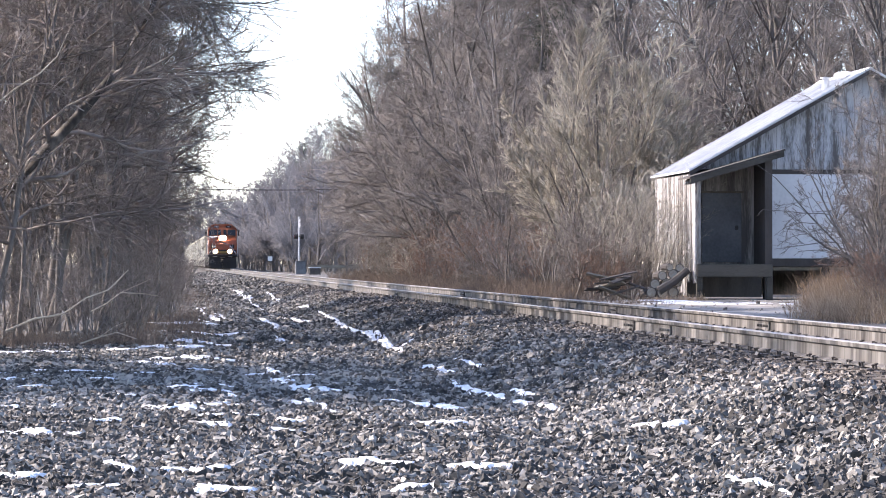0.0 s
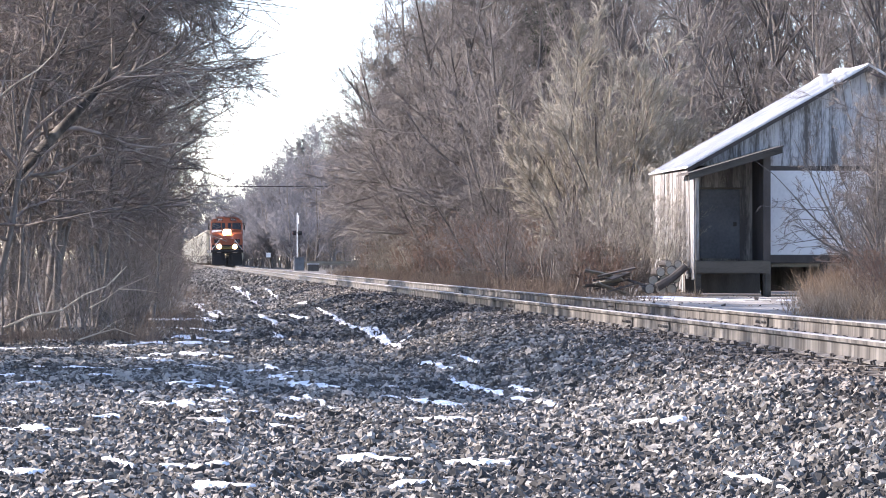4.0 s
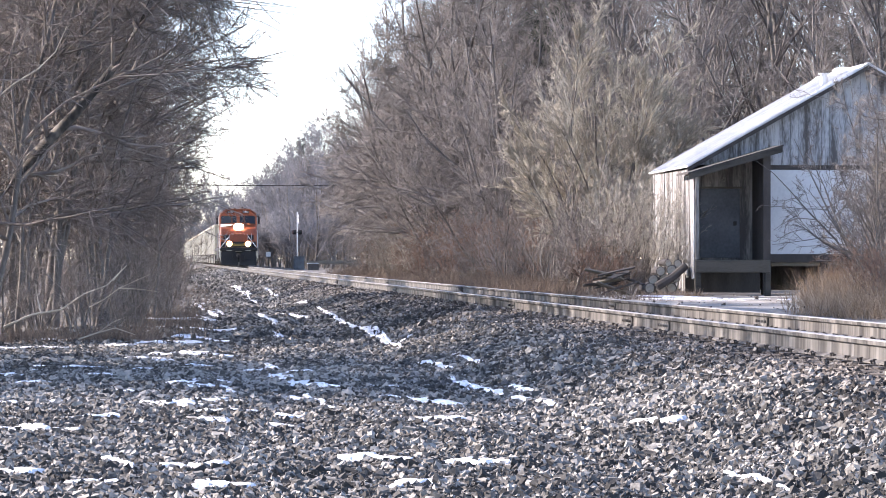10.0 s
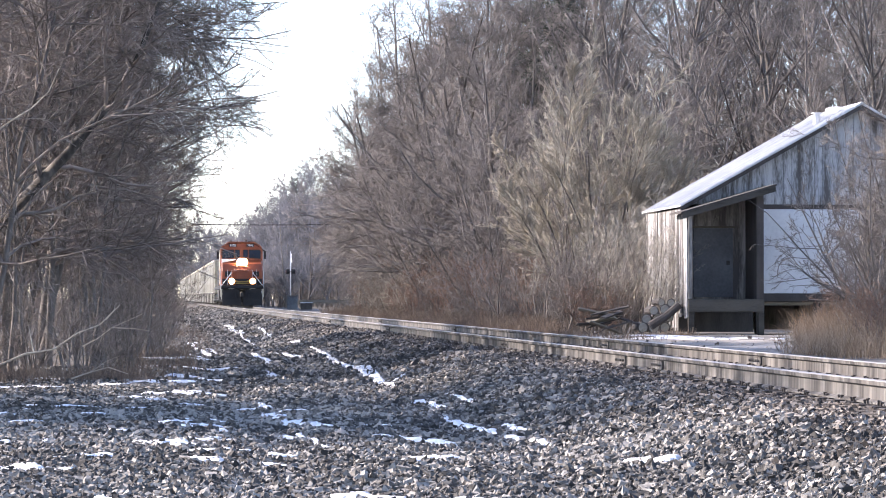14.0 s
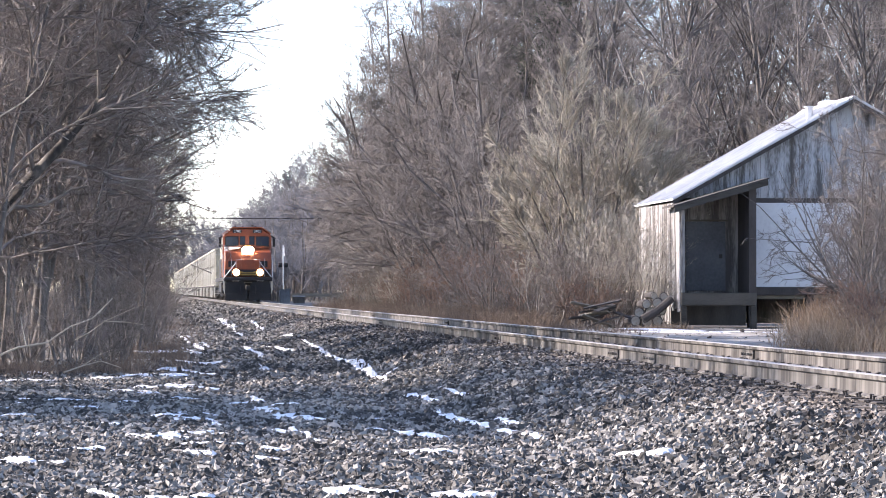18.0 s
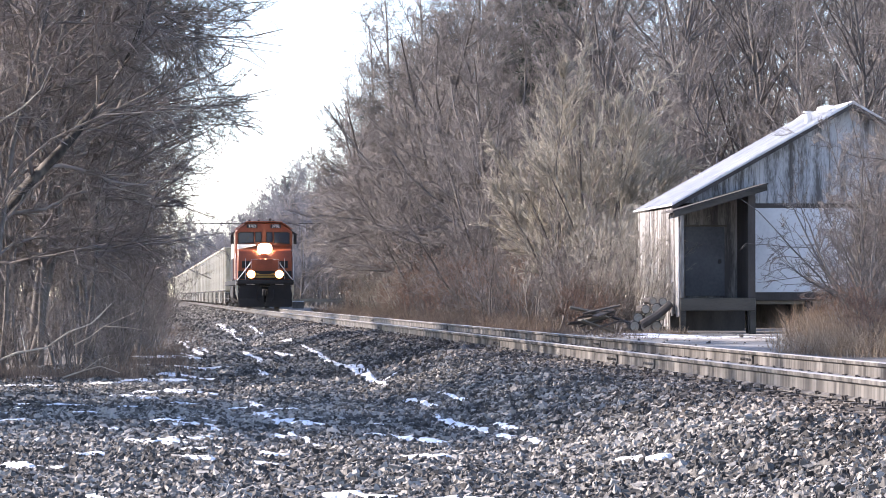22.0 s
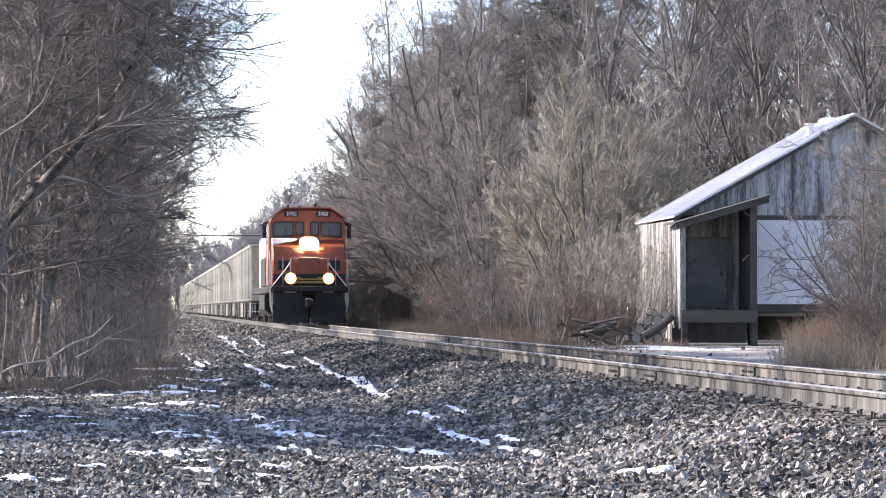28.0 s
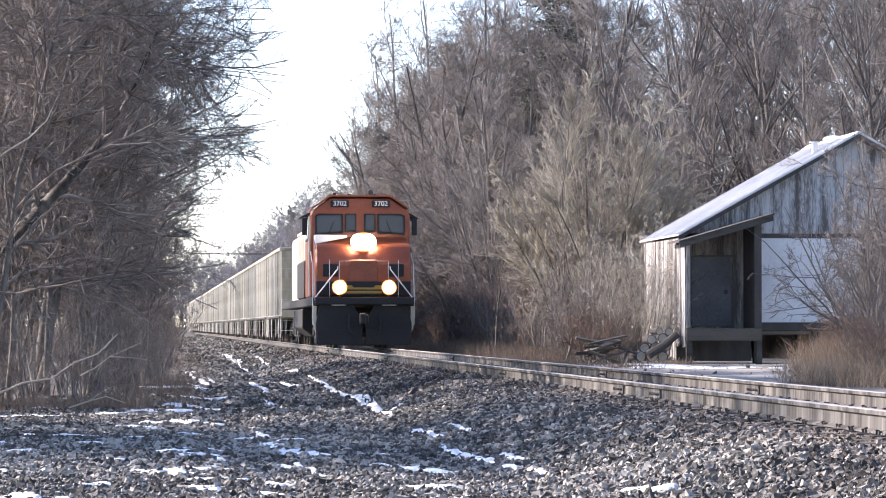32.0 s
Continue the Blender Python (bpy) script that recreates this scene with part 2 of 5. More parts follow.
def wheel_mesh(r, w, hub):
    """A flanged wheel about the x axis."""
    bm = bmesh.new()
    rod(bm, [(-w / 2, 0, 0), (-w / 2 + 0.03, 0, 0)], r + 0.025, 20)
    rod(bm, [(-w / 2 + 0.03, 0, 0), (w / 2, 0, 0)], r, 20)
    rod(bm, [(w / 2, 0, 0), (w / 2 + 0.06, 0, 0)], hub, 10)
    return bm


B = bmesh.new


# ---- ground ----
def smooth(a, b, x):
    t = np.clip((x - a) / (b - a), 0, 1)
    return t * t * (3 - 2 * t)


_w = np.random.RandomState(5).uniform(-1, 1, (14, 4))


def lumps(x, y):
    z = 0
    for i, (a, b, c, d) in enumerate(_w):
        k = 0.25 * 1.32 ** i
        z = z + 0.035 / (1 + 0.55 * i) * np.sin(k * (a * x + b * y) * 2.2 + c * 7) * np.cos(k * (b * x - a * y) * 1.7 + d * 5)
    return z


def ground_z(x, y):
    x, y = np.asarray(x, float), np.asarray(y, float)
    bank = 0.37 * smooth(2.9, 4.85, x) - 0.06 * smooth(7.9, 9.2, x)
    rut = -0.05 * np.exp(-((x - 1.05) / 0.3) ** 2) - 0.05 * np.exp(-((x - 2.75) / 0.3) ** 2)
    left = 0.25 * smooth(2.0, 9.0, -x)
    far = smooth(9, 30, np.abs(x - TRACK_X)) * 0.2
    return bank + (rut + lumps(x, y)) * (1 - smooth(4.2, 5.0, x)) + left + far


def spread(lo, hi, n, power):
    t = np.linspace(-1, 1, n)
    t = np.sign(t) * np.abs(t) ** power
    return lo + (hi - lo) * (t + 1) / 2


xs = np.unique(np.concatenate([np.linspace(-14, 14, 113), spread(-1400, 1400, 40, 3)]))
ys = np.unique(np.concatenate([np.arange(6, 60, 0.4), np.arange(60, 120, 1.5), np.geomspace(120, 4000, 60), np.linspace(-600, 6, 20)]))
gx, gy = np.meshgrid(xs, ys, indexing="xy")
gz = ground_z(gx, gy)
nx, ny = len(xs), len(ys)
gi = (np.arange(ny - 1)[:, None] * nx + np.arange(nx - 1)[None, :]).ravel()


def np_mesh(name, verts, faces, k, tris=None):
    """A mesh from arrays; faces have k corners, and tris three."""
    me = bpy.data.meshes.new(name)
    verts = np.ascontiguousarray(verts, np.float32).reshape(-1)
    faces = np.ascontiguousarray(faces, np.int32).reshape(-1)
    me.vertices.add(len(verts) // 3)
    me.vertices.foreach_set("co", verts)
    starts = np.arange(0, len(faces), k, dtype=np.int32)
    if tris is not None:
        tris = np.ascontiguousarray(tris, np.int32).reshape(-1)
        starts = np.concatenate([starts, len(faces) + np.arange(0, len(tris), 3, dtype=np.int32)])
        faces = np.concatenate([faces, tris])
    me.loops.add(len(faces))
    me.loops.foreach_set("vertex_index", faces)
    me.polygons.add(len(starts))
    me.polygons.foreach_set("loop_start", starts)
    me.update(calc_edges=True)
    return me


ground = part("ground", np_mesh("ground", np.stack([gx, gy, gz], -1), np.stack([gi, gi + 1, gi + nx + 1, gi + nx], -1), 4), M_SOIL)
tagged(ground, "brown-grey winter soil with thin gravel and leaf litter", "ground", kind="structure")


# ---- snow ----
def snow_patch(x, y, length, width, seed, turn=0.0):
    r = random.Random(seed)
    n, rings = 40, 4
    ph = [r.uniform(0, 6.28) for _ in range(5)]
    v, f = [], []
    cx, sx = math.cos(turn), math.sin(turn)
    for j in range(rings + 1):
        q = j / rings
        for i in range(n):
            a = 2 * math.pi * i / n
            k = 0.95 + 0.22 * math.sin(2 * a + ph[0]) + 0.2 * math.sin(3 * a + ph[1]) + 0.2 * math.sin(5 * a + ph[2]) + 0.26 * math.sin(9 * a + ph[3]) + 0.3 * math.sin(13 * a + ph[4])
            px, py = width / 2 * q * k * math.cos(a), length / 2 * q * k * math.sin(a)
            wx, wy = x + px * cx - py * sx, y + px * sx + py * cx
            z = float(ground_z(wx, wy)) + (0.01 if y > 44 else 0) + 0.010 * (1 - q ** 2) + 0.023 + (-0.03 if j == rings else 0) + 0.007 * math.sin(23 * wx + 9 * wy + ph[0]) * math.sin(17 * wy - 11 * wx)
            v.append((wx, wy, z))
    for j in range(rings):
        for i in range(n):
            f.append((j * n + i, j * n + (i + 1) % n, (j + 1) * n + (i + 1) % n, (j + 1) * n + i))
    me = bpy.data.meshes.new("snow_patch")
    me.from_pydata(v, [], f)
    for p in me.polygons:
        p.use_smooth = True
    return tagged(part("snow_patch", me, M_SNOW), "thin patch of old white snow on the gravel", "snow", "snow patches on the gravel")


def edge_of_gravel(y):
    return float(np.interp(y, (40, 45, 50, 65), (-3.6, -2.0, 0.2, 0.8)))


# strips of old snow on the gravel: both ends in the plan, and the width
PATCHES = []
RUT_SNOW = [(3.59, 69.5, 3.31, 53.5, 0.14), (3.31, 53.5, 3.40, 48.4, 0.11), (3.35, 48.4, 3.28, 42.3, 0.10), (3.28, 42.3, 3.64, 44.3, 0.07),
            (3.37, 52.4, 3.49, 49.0, 0.11), (3.49, 49.0, 3.10, 39.8, 0.13), (3.73, 106.5, 3.48, 89.8, 0.16), (3.57, 77.4, 3.61, 75.3, 0.19),
            (2.21, 28.5, 2.37, 28.2, 0.43), (2.12, 26.1, 2.33, 24.8, 0.43), (2.01, 22.4, 2.14, 22.3, 0.51), (3.05, 35.9, 3.16, 32.8, 0.14),
            (2.98, 30.1, 3.12, 25.9, 0.15), (3.45, 35.9, 3.42, 32.4, 0.09), (3.28, 20.9, 3.54, 20.6, 0.20), (3.23, 17.1, 3.24, 15.9, 0.08),
            (3.26, 28.4, 3.27, 27.2, 0.12)]
MIDDLE_SNOW = [(2.07, 64.4, 2.15, 56.9, 0.21), (2.59, 70.3, 3.02, 61.8, 0.28), (1.25, 36.7, 1.34, 33.8, 0.15), (1.17, 31.8, 1.35, 30.6, 0.17),
            (1.22, 30.1, 1.42, 29.0, 0.29), (1.44, 29.4, 1.63, 28.5, 0.24), (1.11, 26.7, 1.22, 25.9, 0.12), (1.29, 26.4, 1.39, 24.3, 0.13),
            (0.95, 23.5, 1.09, 23.7, 0.31), (0.83, 22.0, 0.91, 21.9, 0.39), (3.19, 133.5, 3.00, 101.8, 0.31), (3.02, 109.4, 2.62, 79.0, 0.24),
            (2.07, 28.7, 2.18, 28.7, 0.67), (1.87, 50.7, 1.97, 48.5, 0.17)]
EDGE_SNOW = [(1.11, 87.3, 1.19, 64.9, 0.35), (0.78, 65.6, 1.04, 59.7, 0.36), (0.21, 58.5, 0.77, 60.0, 1.13), (0.19, 53.0, 0.90, 51.9, 3.04),
            (-0.21, 44.4, 0.53, 44.3, 2.90), (0.35, 49.1, 0.79, 48.0, 0.99), (0.10, 40.2, 0.47, 39.3, 1.27), (-0.29, 38.4, -0.08, 38.6, 0.72),
            (0.36, 36.0, 0.52, 35.5, 0.47), (1.32, 76.0, 1.38, 65.1, 0.12)]
SHADE_SNOW = [(-2.06, 41.9, -1.43, 42.8, 0.91), (-1.70, 45.7, -1.45, 45.7, 0.92), (-0.64, 42.7, -0.33, 43.2, 0.52), (-1.06, 35.5, -0.56, 35.3, 0.96),
            (-0.64, 31.1, -0.50, 31.2, 0.39), (-1.48, 34.7, -1.29, 33.8, 0.24), (-1.83, 35.1, -1.73, 34.7, 0.23), (-1.60, 30.8, -1.45, 30.7, 0.52),
            (-1.34, 29.5, -1.12, 29.5, 0.45), (-0.37, 27.9, -0.10, 26.8, 0.13), (0.58, 28.5, 0.64, 26.6, 0.04), (0.38, 30.0, 0.66, 30.0, 0.59),
            (0.16, 29.5, 0.35, 29.5, 0.45), (0.02, 25.0, 0.45, 24.4, 0.66), (0.28, 25.2, 0.60, 25.0, 0.45), (0.32, 23.4, 0.68, 23.7, 0.30),
            (0.29, 22.4, 0.47, 22.1, 0.26)]
NEAR_SNOW = [(-0.57, 22.6, -0.34, 22.4, 0.55), (-1.11, 21.3, -0.80, 21.4, 0.77), (-0.72, 21.4, -0.53, 21.1, 0.29), (-0.87, 25.9, -0.74, 25.6, 0.25),
            (-1.35, 25.9, -1.22, 25.7, 0.29), (-0.31, 18.2, -0.17, 17.5, 0.14), (0.09, 17.6, 0.34, 17.8, 0.42), (0.21, 16.3, 0.48, 16.3, 0.39),
            (-0.86, 17.5, -0.72, 17.5, 0.31), (1.15, 18.9, 1.27, 18.9, 0.39), (1.35, 18.7, 1.47, 18.3, 0.15), (1.35, 16.7, 1.53, 16.6, 0.59),
            (-0.38, 16.9, -0.29, 16.9, 0.30), (1.81, 18.1, 1.96, 17.9, 0.29), (3.18, 25.3, 3.19, 24.5, 0.05)]
for i, (ax, ay, bx, by, across) in enumerate(RUT_SNOW + MIDDLE_SNOW + EDGE_SNOW + SHADE_SNOW + NEAR_SNOW):
    across *= 1 if i < len(RUT_SNOW) else .7
    ex, ey = ax - bx, ay - by
    whole = math.hypot(ex, ey)
    q = random.Random(500 + i)
    bits = max(3, min(5, int(whole / 0.4)))
    for k in range(bits):
        f = (k + q.uniform(.25, .75)) / bits
        side = q.uniform(-.3, .3) * across
        PATCHES.append((bx + ex * f + side * ey / whole, by + ey * f - side * ex / whole, max(whole / bits * q.uniform(.9, 1.8), .2), max(across, .09) * q.uniform(.45, 1.15), 60 * i + k, math.atan2(ey, ex) - math.pi / 2))

more = random.Random(61)
for k in range(10):
    y = more.uniform(24, 52)
    x = more.uniform(max(-0.05 * y, edge_of_gravel(y)), 1.6)
    PATCHES.append((x, y, more.uniform(.2, .7), more.uniform(.15, .55), 3000 + k, more.uniform(-.4, .4)))

for p in PATCHES:
    snow_patch(*p)


def under_snow(x, y):
    inside = np.zeros(len(x), bool)
    for px, py, length, width, _, turn in PATCHES:
        near = np.flatnonzero((np.abs(x - px) < length + width) & (np.abs(y - py) < length + width))
        u, v = x[near] - px, y[near] - py
        a, b = u * math.cos(turn) + v * math.sin(turn), -u * math.sin(turn) + v * math.cos(turn)
        inside[near] |= (a / (width * .55)) ** 2 + (b / (length * .55)) ** 2 < 1
    return inside


# ---- ballast stones ----
def stone_shapes(rng):
    """A broken block of stone, with uneven corners."""
    v = np.array([(a, b, c) for a in (-.5, .5) for b in (-.5, .5) for c in (-.5, .5)], float)
    f = np.array([(0, 1, 3), (0, 3, 2), (4, 6, 7), (4, 7, 5), (0, 4, 5), (0, 5, 1), (2, 3, 7), (2, 7, 6), (0, 2, 6), (0, 6, 4), (1, 5, 7), (1, 7, 3)])
    v += rng.uniform(-0.24, 0.24, v.shape)
    return v * np.array((1.3, 0.9, 0.66)) * rng.uniform(0.8, 1.2, 3), f


def scatter(name, rng, x, y, z, size, label, material=None):
    allv, allf, base = [], [], 0
    pick = rng.randint(0, 10, len(x))
    for s in range(10):
        v, f = stone_shapes(rng)
        q = pick == s
        n = int(q.sum())
        a, b, c = (rng.uniform(0, 2 * math.pi, n) for _ in range(3))
        ca, sa, cb, sb, cc, sc = np.cos(a), np.sin(a), np.cos(b), np.sin(b), np.cos(c), np.sin(c)
        p = v[None] * (size[q] * rng.uniform(0.8, 1.25, n))[:, None, None]
        x1, y1 = p[..., 0] * ca[:, None] - p[..., 1] * sa[:, None], p[..., 0] * sa[:, None] + p[..., 1] * ca[:, None]
        y2, z2 = y1 * cb[:, None] - p[..., 2] * sb[:, None], y1 * sb[:, None] + p[..., 2] * cb[:, None]
        x3, z3 = x1 * cc[:, None] - z2 * sc[:, None], x1 * sc[:, None] + z2 * cc[:, None]
        pts = np.stack([x3 + x[q][:, None], y2 + y[q][:, None], z3 + z[q][:, None]], -1)
        allv.append(pts.reshape(-1, 3))
        allf.append((f[None] + (np.arange(n) * len(v))[:, None, None]).reshape(-1, 3) + base)
        base += n * len(v)
    me = np_mesh(name, np.concatenate(allv), np.concatenate(allf), 3)
    me.polygons.foreach_set("use_smooth", np.zeros(len(me.polygons), bool))
    ob = part(name, me, material or M_STONE)
    return tagged(ob, label, "gravel", kind="stuff")


rng = np.random.RandomState(11)
for y0, y1, dens, size, label in ((13.5, 25, 1100, 0.0245, "loose grey crushed-stone gravel beside the railway"),
                                        (25, 44, 640, 0.0285, "grey crushed-stone gravel of the trackside way"),
                                        (44, 110, 210, 0.036, "far grey gravel along the rails")):
    n = int((y1 - y0) * 9 * dens)
    y = rng.uniform(y0, y1, n)
    x = rng.uniform(-2.6, 5.5, n)
    inside = (x > -0.07 * y) & (x < 0.262 * y) & (x > -3 + np.clip(y - 44, 0, 20) * 0.17 + np.clip(y - 64, 0, 60) * 0.02)
    inside &= ~(under_snow(x, y) & (rng.uniform(0, 1, n) < 0.74))
    x, y = x[inside], y[inside]
    s = size * np.clip(np.exp(rng.normal(0, 0.32, len(x))), 0.4, 1.8)
    z = ground_z(x, y) + s * rng.uniform(-0.15, 0.28, len(x))
    rusty = x + rng.normal(0, 0.35, len(x)) > (4.45 if y0 < 44 else 4.1)
    scatter("gravel", rng, x[~rusty], y[~rusty], z[~rusty], s[~rusty], label)
    scatter("gravel", rng, x[rusty], y[rusty], z[rusty], s[rusty], label + ", stained brown near the rails", M_STONE_RUST)
# ballast round the ties
n = 26000
x, y = rng.uniform(4.8, 7.9, n), rng.uniform(19, 60, n)
keep = ((y / 0.5) % 1 > 0.42) | (x < 4.98)
x, y = x[keep], y[keep]
s = 0.036 * rng.uniform(0.6, 1.25, len(x))
scatter("gravel", rng, x, y, ground_z(x, y) + 0.012 + s * rng.uniform(-0.15, 0.2, len(x)), s, "brown-stained ballast stones packed between the railway ties", M_STONE_RUST)
# the rough ground farther off
for x0, x1, y0, y1, n, size in ((1.5, 5.2, 105, 300, 16000, .05), (7.8, 9.6, 38, 71, 4000, .035), (9.4, 13.6, 52, 71, 150, .03)):
    x, y = rng.uniform(x0, x1, n), rng.uniform(y0, y1, n)
    keep = (x < 5.3) | (x > 7.9)
    x, y = x[keep], y[keep]
    s = size * np.exp(rng.normal(0, .35, len(x)))
    scatter("gravel", rng, x, y, ground_z(x, y) + (.045 if x0 > 9 else 0) + s * rng.uniform(-.2, .1, len(x)), s, "sparse gravel on bare ground beside the rails", M_STONE if x1 < 6 else M_STONE_RUST)


# ---- railway track ----
track = holder("railway_track", pose(TRACK_X, 0, 0), "rusty steel rails spiked to dark wooden ties in grey ballast", "railway track", kind="structure")
RAIL = [(-.07, 0), (.07, 0), (.07, .012), (.012, .03), (.010, .125), (.034, .14), (.036, .172), (.028, .18), (-.028, .18), (-.036, .172), (-.034, .14), (-.010, .125), (-.012, .03), (-.07, .012)]


def rail_piece(x, y0, y1):
    ob = part("rail", prism(B(), RAIL, "y", y0, y1), M_RAIL, track, "rusty rail with a worn bright head")
    ob.location = (x, 0, RAIL_Z - 0.18)
    ob.data.materials.append(M_RAILTOP)
    for p in ob.data.polygons:
        if p.normal.z > 0.5 and p.center.z > 0.15:
            p.material_index = 1
    return ob


for side, cuts in ((-0.755, (4, 33.1, 35.7, 47.6, 71.4, 95, 640)), (0.755, (4, 35.2, 47.1, 70.9, 94, 640))):
    for a, b in zip(cuts, cuts[1:]):
        rail_piece(side, a + 0.008, b - 0.008)
    for c in cuts[1:-1]:
        bar = B()
        for s in (-1, 1):
            prism(bar, [(s * .013, .028), (s * .04, .02), (s * .03, .06), (s * .03, .10), (s * .035, .125), (s * .012, .128)], "y", c - 0.32, c + 0.32)
            for k in (-.24, -.1, .1, .24):
                rod(bar, [(s * .028, c + k, .078), (s * .06, c + k, .078)], .016, 6)
        ob = part("joint_bar", bar, M_RAIL, track)
        ob.location = (side, 0, RAIL_Z - 0.18)

tie_bm = box(B(), -1.3, 1.3, -0.115, 0.115, -0.17, 0, 0.012)
tie_me = bpy.data.meshes.new("tie")
tie_bm.to_mesh(tie_me)
tie_bm.free()
plate_bm = B()
for s in (-0.755, 0.755):
    box(plate_bm, s - 0.17, s + 0.17, -0.09, 0.09, 0.0, 0.014, 0.003)
plate_me = bpy.data.meshes.new("tie_plate")
plate_bm.to_mesh(plate_me)
plate_bm.free()
spike_bm = B()
for q in (-0.045, 0.045):
    box(spike_bm, -0.008, 0.008, q - 0.008, q + 0.008, 0, 0.034)
    box(spike_bm, -0.012, 0.02, q - 0.013, q + 0.013, 0.03, 0.042, 0.003)
spike_me = bpy.data.meshes.new("spike")
spike_bm.to_mesh(spike_me)
spike_bm.free()
rr = random.Random(3)
for i in range(300):
    y = 15 + i * 0.5
    t = part("tie", tie_me, M_TIE, track)
    t.location, t.rotation_euler = (rr.uniform(-.04, .04), y + rr.uniform(-.03, .03), 0.405), (0, 0, rr.uniform(-.02, .02))
    if i < 130:
        part("tie_plate", plate_me, M_STEEL, t)
        for s in (-0.845, -0.665, 0.665, 0.845):
            k = part("spike", spike_me, M_STEEL, t)
            k.location, k.rotation_euler = (s, rr.uniform(-.02, .02), 0.01), (rr.uniform(-.15, .15), rr.uniform(-.15, .15), 0 if s in (-0.845, 0.665) else math.pi)
rest = B()
for i in range(300, 640):
    box(rest, -1.3, 1.3, 15 + i * .5 - .115, 15 + i * .5 + .115, .235, .405)
tagged(part("far_ties", rest, M_TIE, track), kind="stuff")


# ---- bare trees ----
def unit(a):
    return a / np.maximum(np.linalg.norm(a, axis=-1, keepdims=True), 1e-9)


def shoots(rng, start, way, length, k, up, wander):
    """Polylines of k pieces each from start, bending upwards and wandering."""
    n = len(start)
    pts, p, d = [start], start, unit(way)
    for _ in range(k):
        d = unit(d + rng.normal(0, wander, (n, 3)) + np.array((0, 0, up)))
        p = p + d * (length / k)[:, None]
        pts.append(p)
    return np.stack(pts, 1)


def offspring(rng, lines, radii, m, lo, hi, angle, factor, k, up, wander, thin=0.6, tip=0.35, form=(1.1, -0.6)):
    n, kk = lines.shape[0], lines.shape[1] - 1
    par = np.repeat(np.arange(n), m)
    t = rng.uniform(lo, hi, n * m)
    s = np.minimum((t * kk).astype(int), kk - 1)
    f = (t * kk - s)[:, None]
    a, b = lines[par, s], lines[par, s + 1]
    d = unit(b - a)
    perp = unit(np.cross(d, rng.normal(0, 1, (n * m, 3))))
    ang = np.radians(rng.uniform(*angle, n * m))[:, None]
    total = np.linalg.norm(np.diff(lines, axis=1), axis=2).sum(1)[par]
    length = total * factor * (form[0] + form[1] * t) * rng.uniform(0.6, 1.3, n * m)
    new_lines = shoots(rng, a + (b - a) * f, d * np.cos(ang) + perp * np.sin(ang), length, k, up, wander)
    r = (radii[par, s] * (1 - f[:, 0]) + radii[par, s + 1] * f[:, 0]) * thin
    return new_lines, r[:, None] * np.linspace(1, tip, k + 1)[None]


def tubes(lines, radii, sides):
    n, k1 = lines.shape[:2]
    d = unit(np.gradient(lines, axis=1))
    ref = np.where(np.abs(d[..., 2:3]) < 0.8, np.array((0, 0, 1.0)), np.array((1.0, 0, 0)))
    u = unit(np.cross(d, ref))
    w = np.cross(d, u)
    a = np.arange(sides) * 2 * math.pi / sides
    v = lines[:, :, None] + radii[:, :, None, None] * (u[:, :, None] * np.cos(a)[None, None, :, None] + w[:, :, None] * np.sin(a)[None, None, :, None])
    idx = np.arange(n * k1 * sides).reshape(n, k1, sides)
    q = np.stack([idx[:, :-1], np.roll(idx, -1, 2)[:, :-1], np.roll(idx, -1, 2)[:, 1:], idx[:, 1:]], -1)
    return v.reshape(-1, 3), q.reshape(-1, 4)


def needles(lines, radii):
    """Pointed three-sided twigs, from the first to the last point of each line."""
    n = len(lines)
    a, b = lines[:, 0], lines[:, -1]
    d = unit(b - a)
    u = unit(np.cross(d, np.where(np.abs(d[:, 2:3]) < 0.8, np.array((0, 0, 1.0)), np.array((1.0, 0, 0)))))
    w = np.cross(d, u)
    ring = [a + radii[:, :1] * (u * math.cos(q) + w * math.sin(q)) for q in (0, 2.094, 4.189)]
    i = np.arange(n)[:, None] * 4
    return np.stack(ring + [b], 1).reshape(-1, 3), np.concatenate([i + np.array(t) for t in ((0, 1, 3), (1, 2, 3), (2, 0, 3))], 0)


def stack(groups):
    vs, fs, base = [], [], 0
    for v, f in groups:
        vs.append(v)
        fs.append(f + base)
        base += len(v)
    return np.concatenate(vs), np.concatenate(fs)


def within(lines, radii, dome, reach):
    """Branches shortened so that they end inside a rounded crown; those that begin outside it are left out."""
    if dome is None:
        return lines, radii
    mid, half = np.array((0, 0, dome[0])), np.array((dome[1], dome[1], dome[2]))
    a, b = (lines[:, 0] - mid) / half, (lines[:, -1] - mid) / half
    a[:, 2], b[:, 2] = np.maximum(a[:, 2], 0), np.maximum(b[:, 2], 0)
    ra, rb = np.linalg.norm(a, axis=1), np.linalg.norm(b, axis=1)
    keep = ra < reach * .99
    k = np.where(rb > reach, (reach - ra) / np.maximum(rb - ra, 1e-6), 1.0)[keep]
    lines = lines[keep]
    return lines[:, :1] + (lines - lines[:, :1]) * np.clip(k, .05, 1)[:, None, None], radii[keep]


